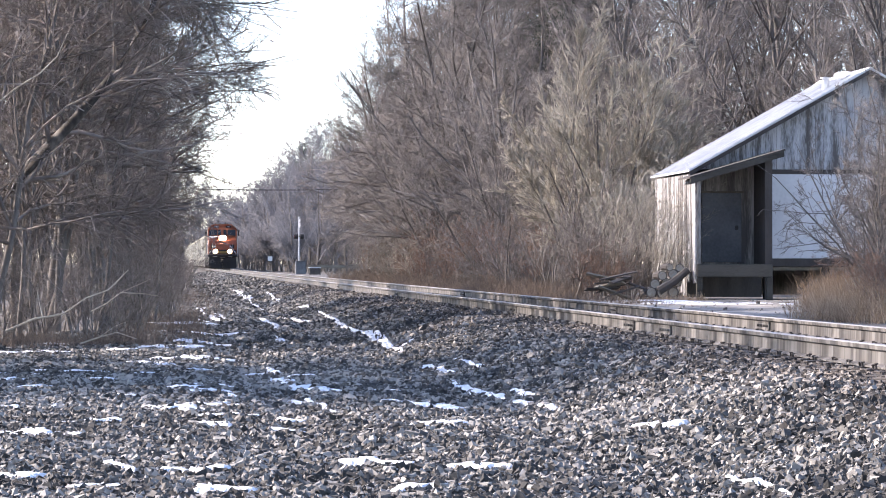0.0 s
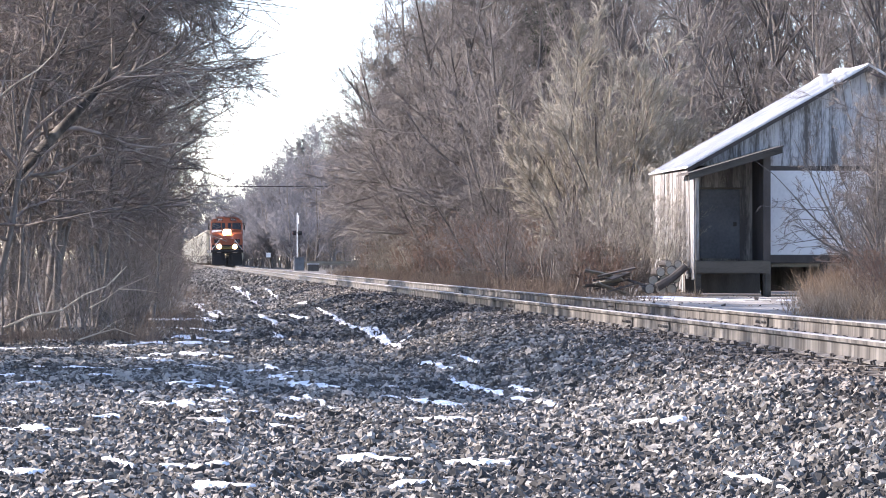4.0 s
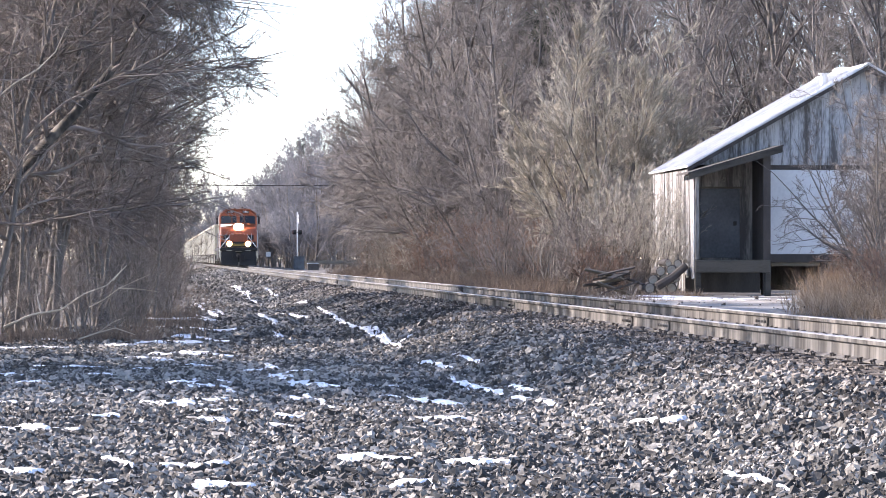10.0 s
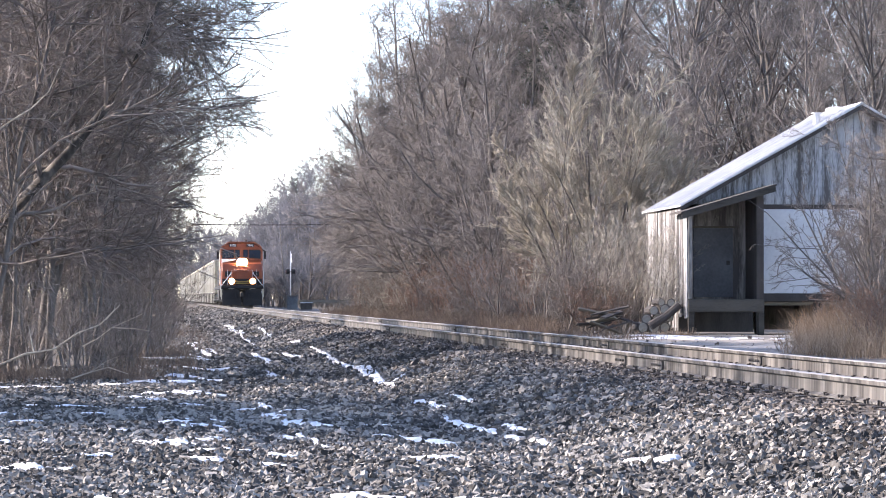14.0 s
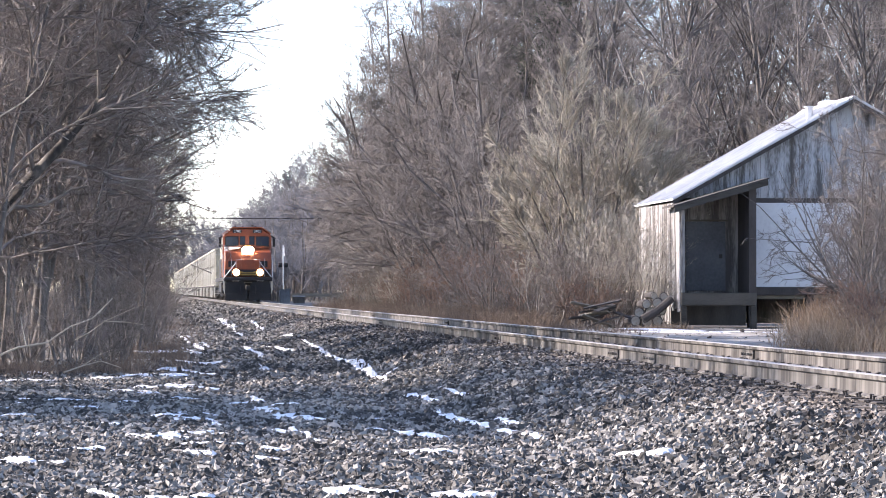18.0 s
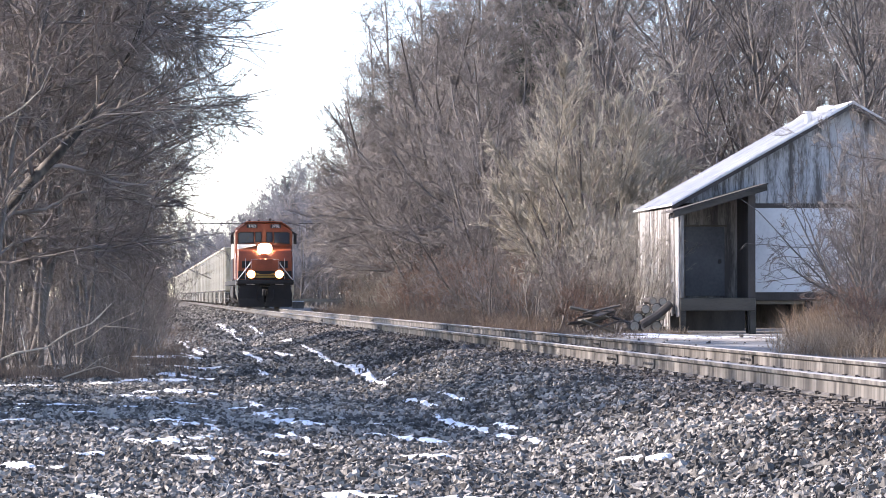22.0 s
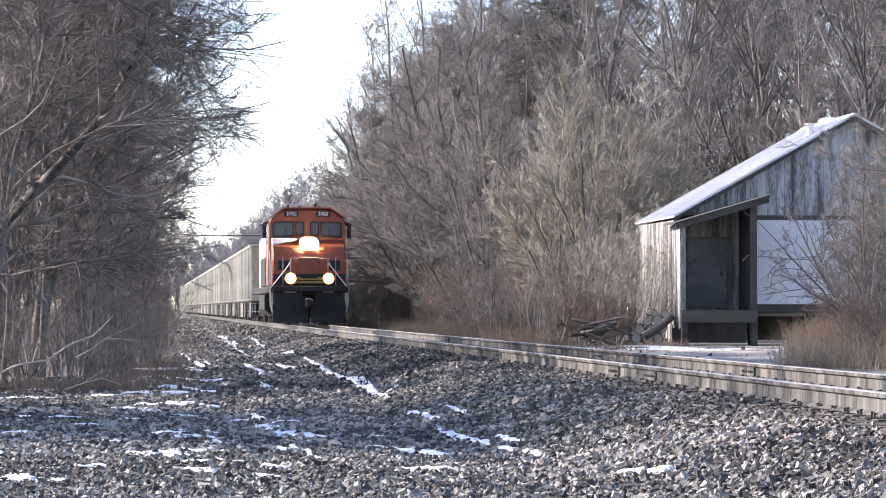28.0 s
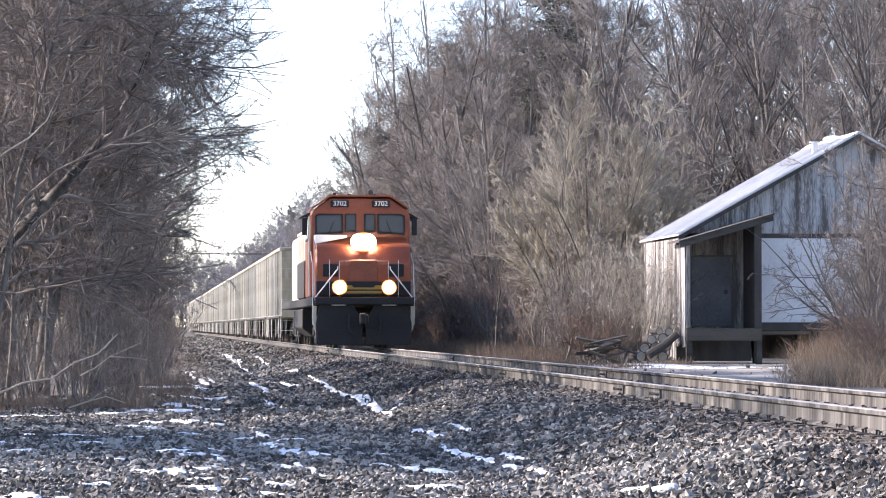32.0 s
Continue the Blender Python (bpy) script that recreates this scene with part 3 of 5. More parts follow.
def bare_tree(name, seed, stems, height, radius, spread_, limbs, subs, twigs, tips, m_twig, label, category="tree", lean=(0, 0), up=0.1, limb_angle=(35, 65), limb_len=0.42, low=0.25, twig_min=0.004, sides=3, tip_len=0.85, form=(1.1, -0.6), dome=None, bend=1, sub_angle=(25, 60), even=False):
    """A bare tree of four orders of branches; dome (centre height, half width, half height) rounds its crown off."""
    r = np.random.RandomState(seed)
    st = np.concatenate([r.normal(0, 0.05 + 0.04 * (stems > 1) * stems ** 0.5, (stems, 2)), np.full((stems, 1), -0.15)], 1)
    az = r.uniform(0, 2 * math.pi, stems)
    tilt = np.radians(spread_) * r.uniform(0.2, 1, stems)
    if even:
        az, tilt = np.arange(stems) * 2.39996 + r.normal(0, .2, stems), np.radians(spread_) * np.sqrt((np.arange(stems) + .4) / stems)
    way = np.stack([np.sin(tilt) * np.cos(az) + lean[0], np.sin(tilt) * np.sin(az) + lean[1], np.cos(tilt)], 1)
    trunk = shoots(r, st, way, height * r.uniform(0.75, 1.0, stems), 9, up * 0.25, 0.07)
    tr = radius * r.uniform(0.6, 1.0, stems)[:, None] * np.linspace(1, 0.12, 10)[None] ** 0.9
    tr[:, 0] *= 1.25
    trunk, tr = within(trunk, tr, dome, .86)
    l1, r1 = within(*offspring(r, trunk, tr, limbs, low, 0.97, limb_angle, limb_len, 6, up, 0.13, 0.6, form=form), dome, .95)
    l2, r2 = within(*offspring(r, l1, r1, subs, 0.15, 1.0, sub_angle, 0.45, 4, up * 0.7, 0.16, 0.6), dome, 1)
    r2 = np.maximum(r2, twig_min * 1.4)
    l3, r3 = within(*offspring(r, l2, r2, twigs, 0.1, 1.0, sub_angle, 0.5, bend, up * 0.5, 0.14, 0.6), dome, 1.03)
    r3 = np.clip(r3, twig_min * 0.8, twig_min * 1.3)
    l4, r4 = within(*offspring(r, l3, r3, tips, 0.1, 1.0, (sub_angle[0] * .8, sub_angle[1] * .9), tip_len, 1, up * 0.3, 0.1, 0.75, 0.3), dome, 1.06)
    r4 = np.full_like(r4, twig_min * 0.5)
    e = holder(name, pose(0, 0, 0), label, category)
    part("trunk", np_mesh("trunk", *tubes(trunk, tr, 8), 4), M_BARK, e)
    if bend > 1:
        v, f = stack([tubes(l1, r1, 5), tubes(l2, r2, sides), tubes(l3, r3 * np.linspace(1, .45, bend + 1)[None], 3)])
        nv, nf = needles(l4, r4)
    else:
        v, f = stack([tubes(l1, r1, 5), tubes(l2, r2, sides)])
        nv, nf = stack([needles(l3, r3), needles(l4, r4)])
    part("crown", np_mesh("crown", np.concatenate([v, nv]), f, 4, nf + len(v)), m_twig, e)
    return e


def planted(proto, x, y, size, turn, tilt=(0, 0)):
    m = pose(x, y, float(ground_z(x, y)) - 0.05, tilt[0], tilt[1], turn) @ Matrix.Diagonal((size, size, size, 1))
    return copy_thing(proto, m)

# prototypes; each first one is itself planted
TALL = [bare_tree("tree", s, 1, 16.5, 0.2, 6, 22, 6, 6, 5, M_TWIG_WOOD, "tall bare deciduous tree with dark grey branches", up=0.10, limb_angle=(22, 55), limb_len=0.38, twig_min=0.008) for s in (1, 2, 3)]
VASE = [bare_tree("tree", s, 10, 9.4, 0.07, 44, 10, 8, 7, 6, M_TWIG, "bare many-stemmed tree with a dome of fine grey-brown twigs", up=0.06, limb_angle=(18, 50), limb_len=0.42, low=0.15, twig_min=0.0058, dome=(4.4, 3.7, 4.3), even=True) for s in (4, 5)]
FAN = bare_tree("tree", 26, 22, 12.6, 0.065, 40, 12, 10, 10, 3, M_TWIG_FAN, "bare fan-shaped willow with a smooth dome of fine tan twigs", up=0.012, limb_angle=(8, 26), limb_len=0.36, low=0.26, twig_min=0.0075, tip_len=1.1, dome=(5.4, 3.95, 4.0), sub_angle=(10, 34), bend=2, even=True)
LEAN = [bare_tree("tree", s, 2, 9.5, 0.085, 14, 24, 9, 7, 4, M_TWIG_DARK, "bare scrub tree with drooping tangled dark twigs", up=-0.01, limb_angle=(40, 90), limb_len=0.40, low=0.2, twig_min=0.0062, lean=(0.14, -0.03), form=(0.55, 0.45), bend=3) for s in (6, 7, 8)]
BRUSH = [bare_tree("shrub", s, 9, 3.0, 0.022, 30, 5, 5, 4, 4, m, lab, "shrub", up=0.05, limb_angle=(20, 60), limb_len=0.5, low=0.1, twig_min=0.0045)
         for s, m, lab in ((9, M_TWIG, "tangled bare grey shrub in winter"), (10, M_TWIG_TAN, "bare tan shrub with fine twigs"), (12, M_TWIG_RED, "bare reddish-brown winter shrub"))]
THICKET = [bare_tree("shrub", s, 9, 3.0, 0.022, 26, 5, 5, 4, 3, m, lab, "shrub", up=0.05, limb_angle=(20, 60), limb_len=0.45, low=0.1, twig_min=0.0042, bend=2)
           for s, m, lab in ((19, M_TWIG, "tangled dark bare shrub in the thicket"), (20, M_TWIG_DARK, "tangled bare brown shrub in the thicket"))]
SCRUB = [bare_tree("shrub", s, 8, 4.2, 0.035, 26, 7, 5, 4, 3, M_TWIG, "bare grey scrub with upright stems beside the rails", "shrub", up=0.08, limb_angle=(20, 55), limb_len=0.4, low=0.15, twig_min=0.006) for s in (23, 24)]
FAR = [bare_tree("tree", s, 2, 15, 0.17, 16, 16, 6, 6, 7, M_HAZED_TWIG, "distant bare tree tinted blue-grey for haze, beyond the crossing", up=0.12, limb_angle=(30, 70), low=0.06, twig_min=0.018) for s in (13, 14)]
SAPLING = [bare_tree("sapling", s, 1, 6.2, 0.055, 9, 12, 4, 4, 3, M_TWIG_DARK, "thin grey bare sapling in the thicket", "sapling", up=0.12, limb_angle=(25, 60), limb_len=0.25, low=0.35, twig_min=0.006) for s in (15, 16)]
ROUND = [bare_tree("tree", s, 5, 14.0, 0.12, 30, 16, 8, 7, 8, M_TWIG, "broad bare tree with a rounded haze of fine twigs", up=0.03, limb_angle=(30, 75), limb_len=0.42, low=0.08, twig_min=0.0068, dome=(6.2, 4.6, 6.4), even=True) for s in (17, 18)]
PALE = [bare_tree("shrub", s, 5, 5.4, 0.04, 24, 8, 5, 4, 3, M_TWIG_PALE, "pale bare sapling clump with light stems", "shrub", up=0.1, limb_angle=(20, 48), limb_len=0.45, low=0.25, twig_min=0.005) for s in (31, 32)]
DUSKY = [bare_tree("shrub", 33, 3, 2.3, 0.04, 30, 8, 5, 4, 3, M_TWIG_DARK, "small dark rounded shrub beside the rails", "shrub", up=0.04, limb_angle=(30, 70), limb_len=0.5, low=0.3, twig_min=0.006)]
ARCH = bare_tree("shrub", 41, 7, 4.4, 0.04, 38, 8, 5, 4, 3, M_TWIG, "arching bare shrub with knotty grey-brown branches", "shrub", up=-0.02, limb_angle=(30, 70), limb_len=0.4, low=0.2, twig_min=0.005, bend=3)
used = set()


# the open way along the line: how far to each side of it branches reach, by their height, both over distance
RISE = (-.004, .0107, .0163, .0237, .0311, .0478, .0626, .0848, .12)
LEFT_REACH = (.0195, .0170, .0140, .0150, .0200, .0300, .0335, .0304, .0300)
RIGHT_REACH = (.0600, .0545, .0540, .0535, .0530, .0555, .0590, .0690, .0700)
sample = {}


def crown_points(p):
    if p not in sample:
        me = p.children[1].data
        co = np.zeros(len(me.vertices) * 3, np.float32)
        me.vertices.foreach_get("co", co)
        me = p.children[0].data
        tr = np.zeros(len(me.vertices) * 3, np.float32)
        me.vertices.foreach_get("co", tr)
        sample[p] = np.concatenate([co.reshape(-1, 3)[::7], np.repeat(tr.reshape(-1, 3), 6, 0)])
    return sample[p]


def clear_of_line(p, x, y, size, turn, turns=10, low=1.5):
    """Turns a tree, and moves it off the line, until its branches leave the way open."""
    co, best = crown_points(p) * size, None
    left = x < TRACK_X
    for k in range(turns):
        a = radians(turn + k * 360 / turns)
        px, py = co[:, 0] * math.cos(a) - co[:, 1] * math.sin(a), co[:, 0] * math.sin(a) + co[:, 1] * math.cos(a) + y
        lim = np.interp((co[:, 2] + float(ground_z(x, y)) - EYE) / py, RISE, LEFT_REACH if left else RIGHT_REACH) * py
        room = np.percentile(lim - px, low) if left else np.percentile(lim - px, 99.3)
        if best is None or (room > best[0] if left else room < best[0]):
            best = (room, math.degrees(a))
    return (min(x, best[0]) if left else max(x, best[0])), best[1]


def plant(kinds, x, y, size=1.0, turn=None, which=None, tilt=(0, 0)):
    p = kinds[rr.randrange(len(kinds)) if which is None else which]
    if y < 262 and len(p.children) == 2 and kinds is not SAPLING and p not in (ARCH, FAN):
        x, turn = clear_of_line(p, x, y, size, rr.uniform(0, 360) if turn is None else turn, 1 if kinds in (BRUSH, THICKET, SCRUB) or (kinds is LEAN and x < 0.8) else 10, 7 if kinds is THICKET else 3.2 if kinds is LEAN else 1.5)
    turn = rr.uniform(0, 360) if turn is None else turn
    if p not in used:
        used.add(p)
        p.matrix_basis = pose(x, y, float(ground_z(x, y)) - 0.05, tilt[0], tilt[1], turn) @ Matrix.Diagonal((size, size, size, 1))
        p.scale = (size, size, size)
        return p
    p_scale = p.scale.copy()
    p.scale = (1, 1, 1)
    c = planted(p, x, y, size, turn, tilt)
    p.scale = p_scale
    return c


def edge(y):
    """The thicket's front, left of the gravel."""
    return float(np.interp(y, (40, 45, 50, 65, 110, 158, 300), (-3.6, -2.2, 0.1, 0.65, 1.2, 1.6, 2.6)))


# left thicket
for y in (47, 51, 55, 60, 66, 73, 92, 104, 120, 140, 165, 195, 230, 270):
    plant(LEAN, edge(y) - rr.uniform(1.0, 1.7) - 2.2 * float(smooth(60, 150, y)), y + rr.uniform(-1, 1), rr.uniform(0.9, 1.12) * (1 - .2 * float(smooth(70, 130, y))), rr.uniform(-40, 40))
for y in (46, 50, 54, 58, 63, 69, 74, 93, 104, 118, 145, 175):
    plant(LEAN, edge(y) - rr.uniform(2.0, 3.6), y + rr.uniform(-2, 2), rr.uniform(0.9, 1.15), rr.uniform(-30, 30))
for y in (100, 125, 150):
    plant(TALL, edge(y) - rr.uniform(4, 6), y + rr.uniform(-3, 3), rr.uniform(0.8, 0.9))
for y in np.concatenate([np.arange(46, 70, 1.9), np.arange(70, 130, 5), np.arange(130, 260, 10)]):
    plant(THICKET, edge(y) - rr.uniform(0.3, 1.3), y + rr.uniform(-.5, .5), rr.uniform(0.45, 0.85))
for k in range(8):
    y = rr.uniform(47, 90)
    plant(THICKET, edge(y) - rr.uniform(1.5, 4), y, rr.uniform(0.7, 1.1))
for k in range(46):
    y = 45.5 + 75 * (k / 46) ** 1.7
    plant(SAPLING, edge(y) - rr.uniform(0.4, 3.2), y, rr.uniform(0.7, 1.2), tilt=(rr.uniform(-8, 8), rr.uniform(-8, 8)))
for x in (-2.7, -1.9, -1.1, -0.5):
    plant(THICKET, x, 47 + rr.uniform(-.6, 1.5), rr.uniform(0.5, 0.8))
for y in (52, 62, 74):
    plant(LEAN, edge(y) - rr.uniform(1.4, 2.4), y, rr.uniform(1.05, 1.25), rr.uniform(-20, 20))
# the thicket goes on beside the eye, and shades the gravel
for x, y in ((-7, 41), (-6.5, 35), (-11, 38), (-7, 32), (-7.5, 38), (-9.5, 31), (-6.4, 36.5), (-6.8, 33.5), (-6.0, 39), (-8.6, 34), (-8.4, 37)):
    plant(LEAN, x + rr.uniform(-.5, .5), y + rr.uniform(-1, 1), rr.uniform(0.75, 1.05))
# an old trunk leaning out of the thicket towards the rails
lean_pts = np.array([[(-3.6, 47.5, 0.2), (-2.9, 47.3, 1.6), (-2.1, 47.0, 2.6), (-1.3, 46.7, 3.4), (-0.7, 46.5, 4.1), (-0.2, 46.3, 4.9), (0.1, 46.2, 5.7)]])
lean_r = np.array([[.115, .10, .088, .076, .062, .046, .028]])
old_tree = holder("leaning_tree", pose(0, 0, 0), "old grey trunk leaning out over the gravel", "tree")
part("trunk", np_mesh("trunk", *tubes(lean_pts, lean_r, 10), 4), M_BARK_DARK, old_tree)
lr_ = np.random.RandomState(88)
q1, w1 = offspring(lr_, lean_pts, lean_r, 12, .3, 1, (30, 70), .3, 6, .02, .15, .5)
q2, w2 = offspring(lr_, q1, w1, 8, .2, 1, (25, 60), .45, 4, 0, .16, .6)
q3, w3 = offspring(lr_, q2, np.maximum(w2, .008), 6, .1, 1, (25, 60), .5, 1, 0, .1, .6)
qv, qf = stack([tubes(q1, w1, 5), tubes(q2, np.maximum(w2, .008), 3)])
nv, nf = needles(q3, np.maximum(w3, .006))
part("crown", np_mesh("crown", np.concatenate([qv, nv]), qf, 4, nf + len(qv)), M_TWIG_DARK, old_tree)

# right of the rails
plant([FAN], 12.4, 84, 1.0, 20, 0)
plant(VASE, 11.6, 104, 1.15, 120, 1)
plant(VASE, 11.6, 122, 1.2, 75, 0)
plant(VASE, 12.6, 140, 1.2, 15, 1)
for x, y, s in ((11.2, 152, 1.0), (11.4, 162, 1.05), (11.2, 136, 1.0), (11.8, 146, 1.05), (12.6, 141, 1.05), (12.2, 128, .95), (13.8, 117, 1.0), (14.6, 104, .9), (12, 170, 1.0), (15, 160, 1.1), (16.5, 130, 1.1), (18, 114, 1.0), (17.5, 98, .85), (21, 92, .9), (13.4, 190, 1.0), (24, 104, 1), (21, 128, 1.1), (25, 121, 1.1), (28.5, 131, 1.1), (31, 124, 1.1), (24, 140, 1.1), (14.5, 138, 1.2), (15.5, 128, 1.2), (14.8, 152, 1.25)):
    plant(ROUND, x, y, s * rr.uniform(0.98, 1.1) * (1.32 if y > 112 else 1.1))
for x, y, s in ((16, 112, 1.0), (17, 101, 0.95), (18.6, 106, 1.0), (19.4, 97, 0.95), (20.8, 103, 1.05), (22.5, 97, 1.0),
                (24, 112, 1.1), (21, 122, 1.1), (26, 100, 1.0), (18, 145, 1.1), (23, 135, 1.1), (28, 125, 1.1), (27, 92, 1), (23.6, 86, .9), (30, 108, 1.1), (20, 112, 1.1), (25, 106, 1.1), (23.5, 124, 1.15), (31, 118, 1.1), (29, 140, 1.2), (20.2, 85, .9), (21.8, 88.5, .95)):
    plant(TALL, x, y, s * rr.uniform(1.0, 1.12) * (1.12 if y > 110 else 1))
for y in np.arange(74, 118, 3.0):
    plant(SCRUB, 10.5 + rr.uniform(-.3, 1.2), y, rr.uniform(0.4, 0.62))
for k in range(5):
    plant(SCRUB, rr.uniform(10.4, 12.6), rr.uniform(76, 80), rr.uniform(0.4, 0.6))
for y in np.arange(96, 165, 2.8):
    plant(BRUSH, 10.6 + rr.uniform(-.3, .9) + max(0, (y - 120) * 0.008), y, rr.uniform(0.55, 0.95), which=2 if 95 < y < 150 and rr.random() < .7 else None)
for k in range(22):
    plant(BRUSH, rr.uniform(10.5, 15), rr.uniform(92, 150), rr.uniform(0.8, 1.3))
for x, y, s in ((10.6, 78, .55), (11.5, 77.5, .6), (12.1, 79, .7), (10.4, 81, .55), (11.2, 75.5, .55), (12.0, 75.5, .6), (11.9, 73.6, .5), (12.2, 72.6, .5), (12.1, 71.4, .42), (11.9, 72.2, .55)):
    plant(PALE, x, y, s)
for k in range(12):
    plant(BRUSH, rr.uniform(10.4, 11.9), 84 + k * 2.4, rr.uniform(.7, 1.0), which=rr.choice((0, 2, 2)))
for x, y, s in ((10.9, 78, .8), (11.5, 79.5, .9), (12.0, 77.5, .75), (10.3, 80.5, .7), (11.2, 82, .9), (12.3, 76, .7), (9.9, 87, .75), (10.5, 92, .8)):
    plant(SAPLING, x, y, s, tilt=(rr.uniform(-6, 6), rr.uniform(-6, 6)))
plant(DUSKY, 10.2, 75, 1.0)
for x, y, s in ((10.6, 74.6, .5), (11.2, 74, .45), (11.6, 75.6, .55), (10.9, 76.4, .6)):
    plant(BRUSH, x, y, s, which=2)
# shrub with hanging twigs before the shed, and its neighbours
for x, y, s in ((15.9, 62, 1.1), (16.2, 63, 1.3), (15.3, 60.5, .5), (15.4, 63.5, .6), (15.8, 59, .7)):
    plant(BRUSH, x, y, s, which=rr.choice((0, 1)))
for x, y, s, w in ((12.6, 53, .5, 2), (12.0, 50.3, .42, 2), (14.2, 62, .5, 2), (13.6, 58.5, .5, 2), (11.5, 47.5, .4, 2), (13.1, 56, .45, 1)):
    plant(BRUSH, x, y, s, which=w)
for x, y, s, a in ((14.2, 58.5, 1.0, 40), (15.0, 62, 1.1, 200), (13.6, 55.5, .8, 300), (16.4, 64, 1.25, 110)):
    plant([ARCH], x, y, s, a, 0)
plant(LEAN, 16.0, 61, 0.7, 160)
plant(VASE, 16.1, 64, .8, 60)
# far woods
pine = holder("pine_tree", pose(15.3, 330, -.9), "dark green pine rising over the far woods", "tree")
part("trunk", rod(B(), [(0, 0, -.2), (0, 0, 15.2)], .2, 8, .03), M_BARK, pine)
pr = np.random.RandomState(77)
ph_ = pr.uniform(3.5, 15, 260)
paz = pr.uniform(0, 6.28, 260)
pl_ = np.stack([np.zeros(260), np.zeros(260), ph_], 1)
pw_ = np.stack([np.cos(paz), np.sin(paz), pr.uniform(-.1, .45, 260)], 1)
pb = shoots(pr, pl_, pw_, (15.6 - ph_) * .2 + .5, 3, .05, .1)
pbr = np.tile(np.array((.03, .025, .02, .012)), (260, 1))
pn, pnr = offspring(pr, pb, pbr, 14, .15, 1, (20, 70), .4, 1, .05, .1, 1.6, .3)
pv, pf = tubes(pb, pbr, 3)
nv, nf = needles(pn, np.maximum(pnr, .03))
part("crown", np_mesh("crown", np.concatenate([pv, nv]), pf, 4, nf + len(pv)), M_PINE, pine)
for x, y, k in ((17.6, 131, 1.3), (18.9, 136, 1.25)):
    tagged(copy_thing(pine, pose(x, y, 0.1, 0, 0, 70 * k) @ Matrix.Diagonal((k, k, k, 1))), "dark green pine among the bare trees")
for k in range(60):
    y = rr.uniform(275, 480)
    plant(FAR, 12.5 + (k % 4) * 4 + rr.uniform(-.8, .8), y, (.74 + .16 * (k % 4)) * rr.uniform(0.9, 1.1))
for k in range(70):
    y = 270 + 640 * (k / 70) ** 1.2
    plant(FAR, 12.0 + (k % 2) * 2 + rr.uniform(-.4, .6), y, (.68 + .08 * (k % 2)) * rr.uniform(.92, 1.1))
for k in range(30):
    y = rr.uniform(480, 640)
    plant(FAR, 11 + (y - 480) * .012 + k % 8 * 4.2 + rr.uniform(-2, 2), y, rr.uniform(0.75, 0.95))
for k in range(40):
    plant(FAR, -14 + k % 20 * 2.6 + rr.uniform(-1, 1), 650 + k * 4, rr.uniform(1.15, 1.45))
for k in range(24):
    plant(BRUSH, -12 + k * 1.6, 648 + rr.uniform(0, 8), rr.uniform(1.3, 2.0), which=0)
for k in range(26):
    y = rr.uniform(262, 420)
    plant(BRUSH, rr.uniform(10.2, 22), y, rr.uniform(1.0, 1.6), which=0)
for k in range(18):
    plant(BRUSH, 13 + k * .8, rr.uniform(290, 330), rr.uniform(1.2, 1.9), which=0)
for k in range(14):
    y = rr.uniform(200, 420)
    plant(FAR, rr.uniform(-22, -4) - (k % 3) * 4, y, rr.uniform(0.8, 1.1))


# ---- the yard ----
yx, yy = np.meshgrid(np.linspace(9.2, 15.4, 40), np.linspace(50, 71.9, 80), indexing="xy")
edge_wave = 0.5 * np.sin(yy * 1.3) * (yx < 9.5) + 0.35 * np.sin(yx * 2.1) * (yy < 50.5)
yi = (np.arange(79)[:, None] * 40 + np.arange(39)[None, :]).ravel()
yz = ground_z(yx, yy) + 0.05 - 0.07 * ((yx < 9.3) | (yx > 15.3) | (yy < 50.2)) + 0.012 * np.sin(yx * 3.1 + yy) * np.sin(yy * 2.3)
tagged(part("yard", np_mesh("yard", np.stack([yx + edge_wave * (yx < 9.5), yy, yz], -1), np.stack([yi, yi + 1, yi + 41, yi + 40], -1), 4), M_YARD),
       "packed pale dirt yard before the shed", "ground", kind="structure")


# ---- the shed ----
SHED = pose(0, 0, 0)
shed = holder("shed", SHED, "old wooden shed with peeling white boards and a metal roof", "shed")
G = 0.42
FX, FY, RX, RZ, EX, EZ = 12.6, 72.0, 16.9, 5.86, 12.40, 3.34
BY = 77.0
SLOPE = (RZ - EZ) / (RX - EX)


def roof_at(x):
    return EZ + (min(x, 2 * RX - x) - EX) * SLOPE


# gable wall: upright boards, each of its own height
w = 0.19
x = FX
while x < 2 * RX - FX - 0.05:
    b = B()
    top0, top1 = roof_at(x) - 0.10, roof_at(x + w - 0.008) - 0.10
    z0 = 3.47 if x < 18.4 else G
    prism(b, [(x, z0), (x + w - 0.008, z0), (x + w - 0.008, top1), (x, top0)], "y", FY + rr.uniform(-.006, .006), FY + 0.03)
    part("board", b, M_BOARD, shed)
    x += w
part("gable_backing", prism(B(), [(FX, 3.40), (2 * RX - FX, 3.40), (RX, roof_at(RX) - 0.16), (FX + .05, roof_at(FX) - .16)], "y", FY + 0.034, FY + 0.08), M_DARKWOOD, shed)
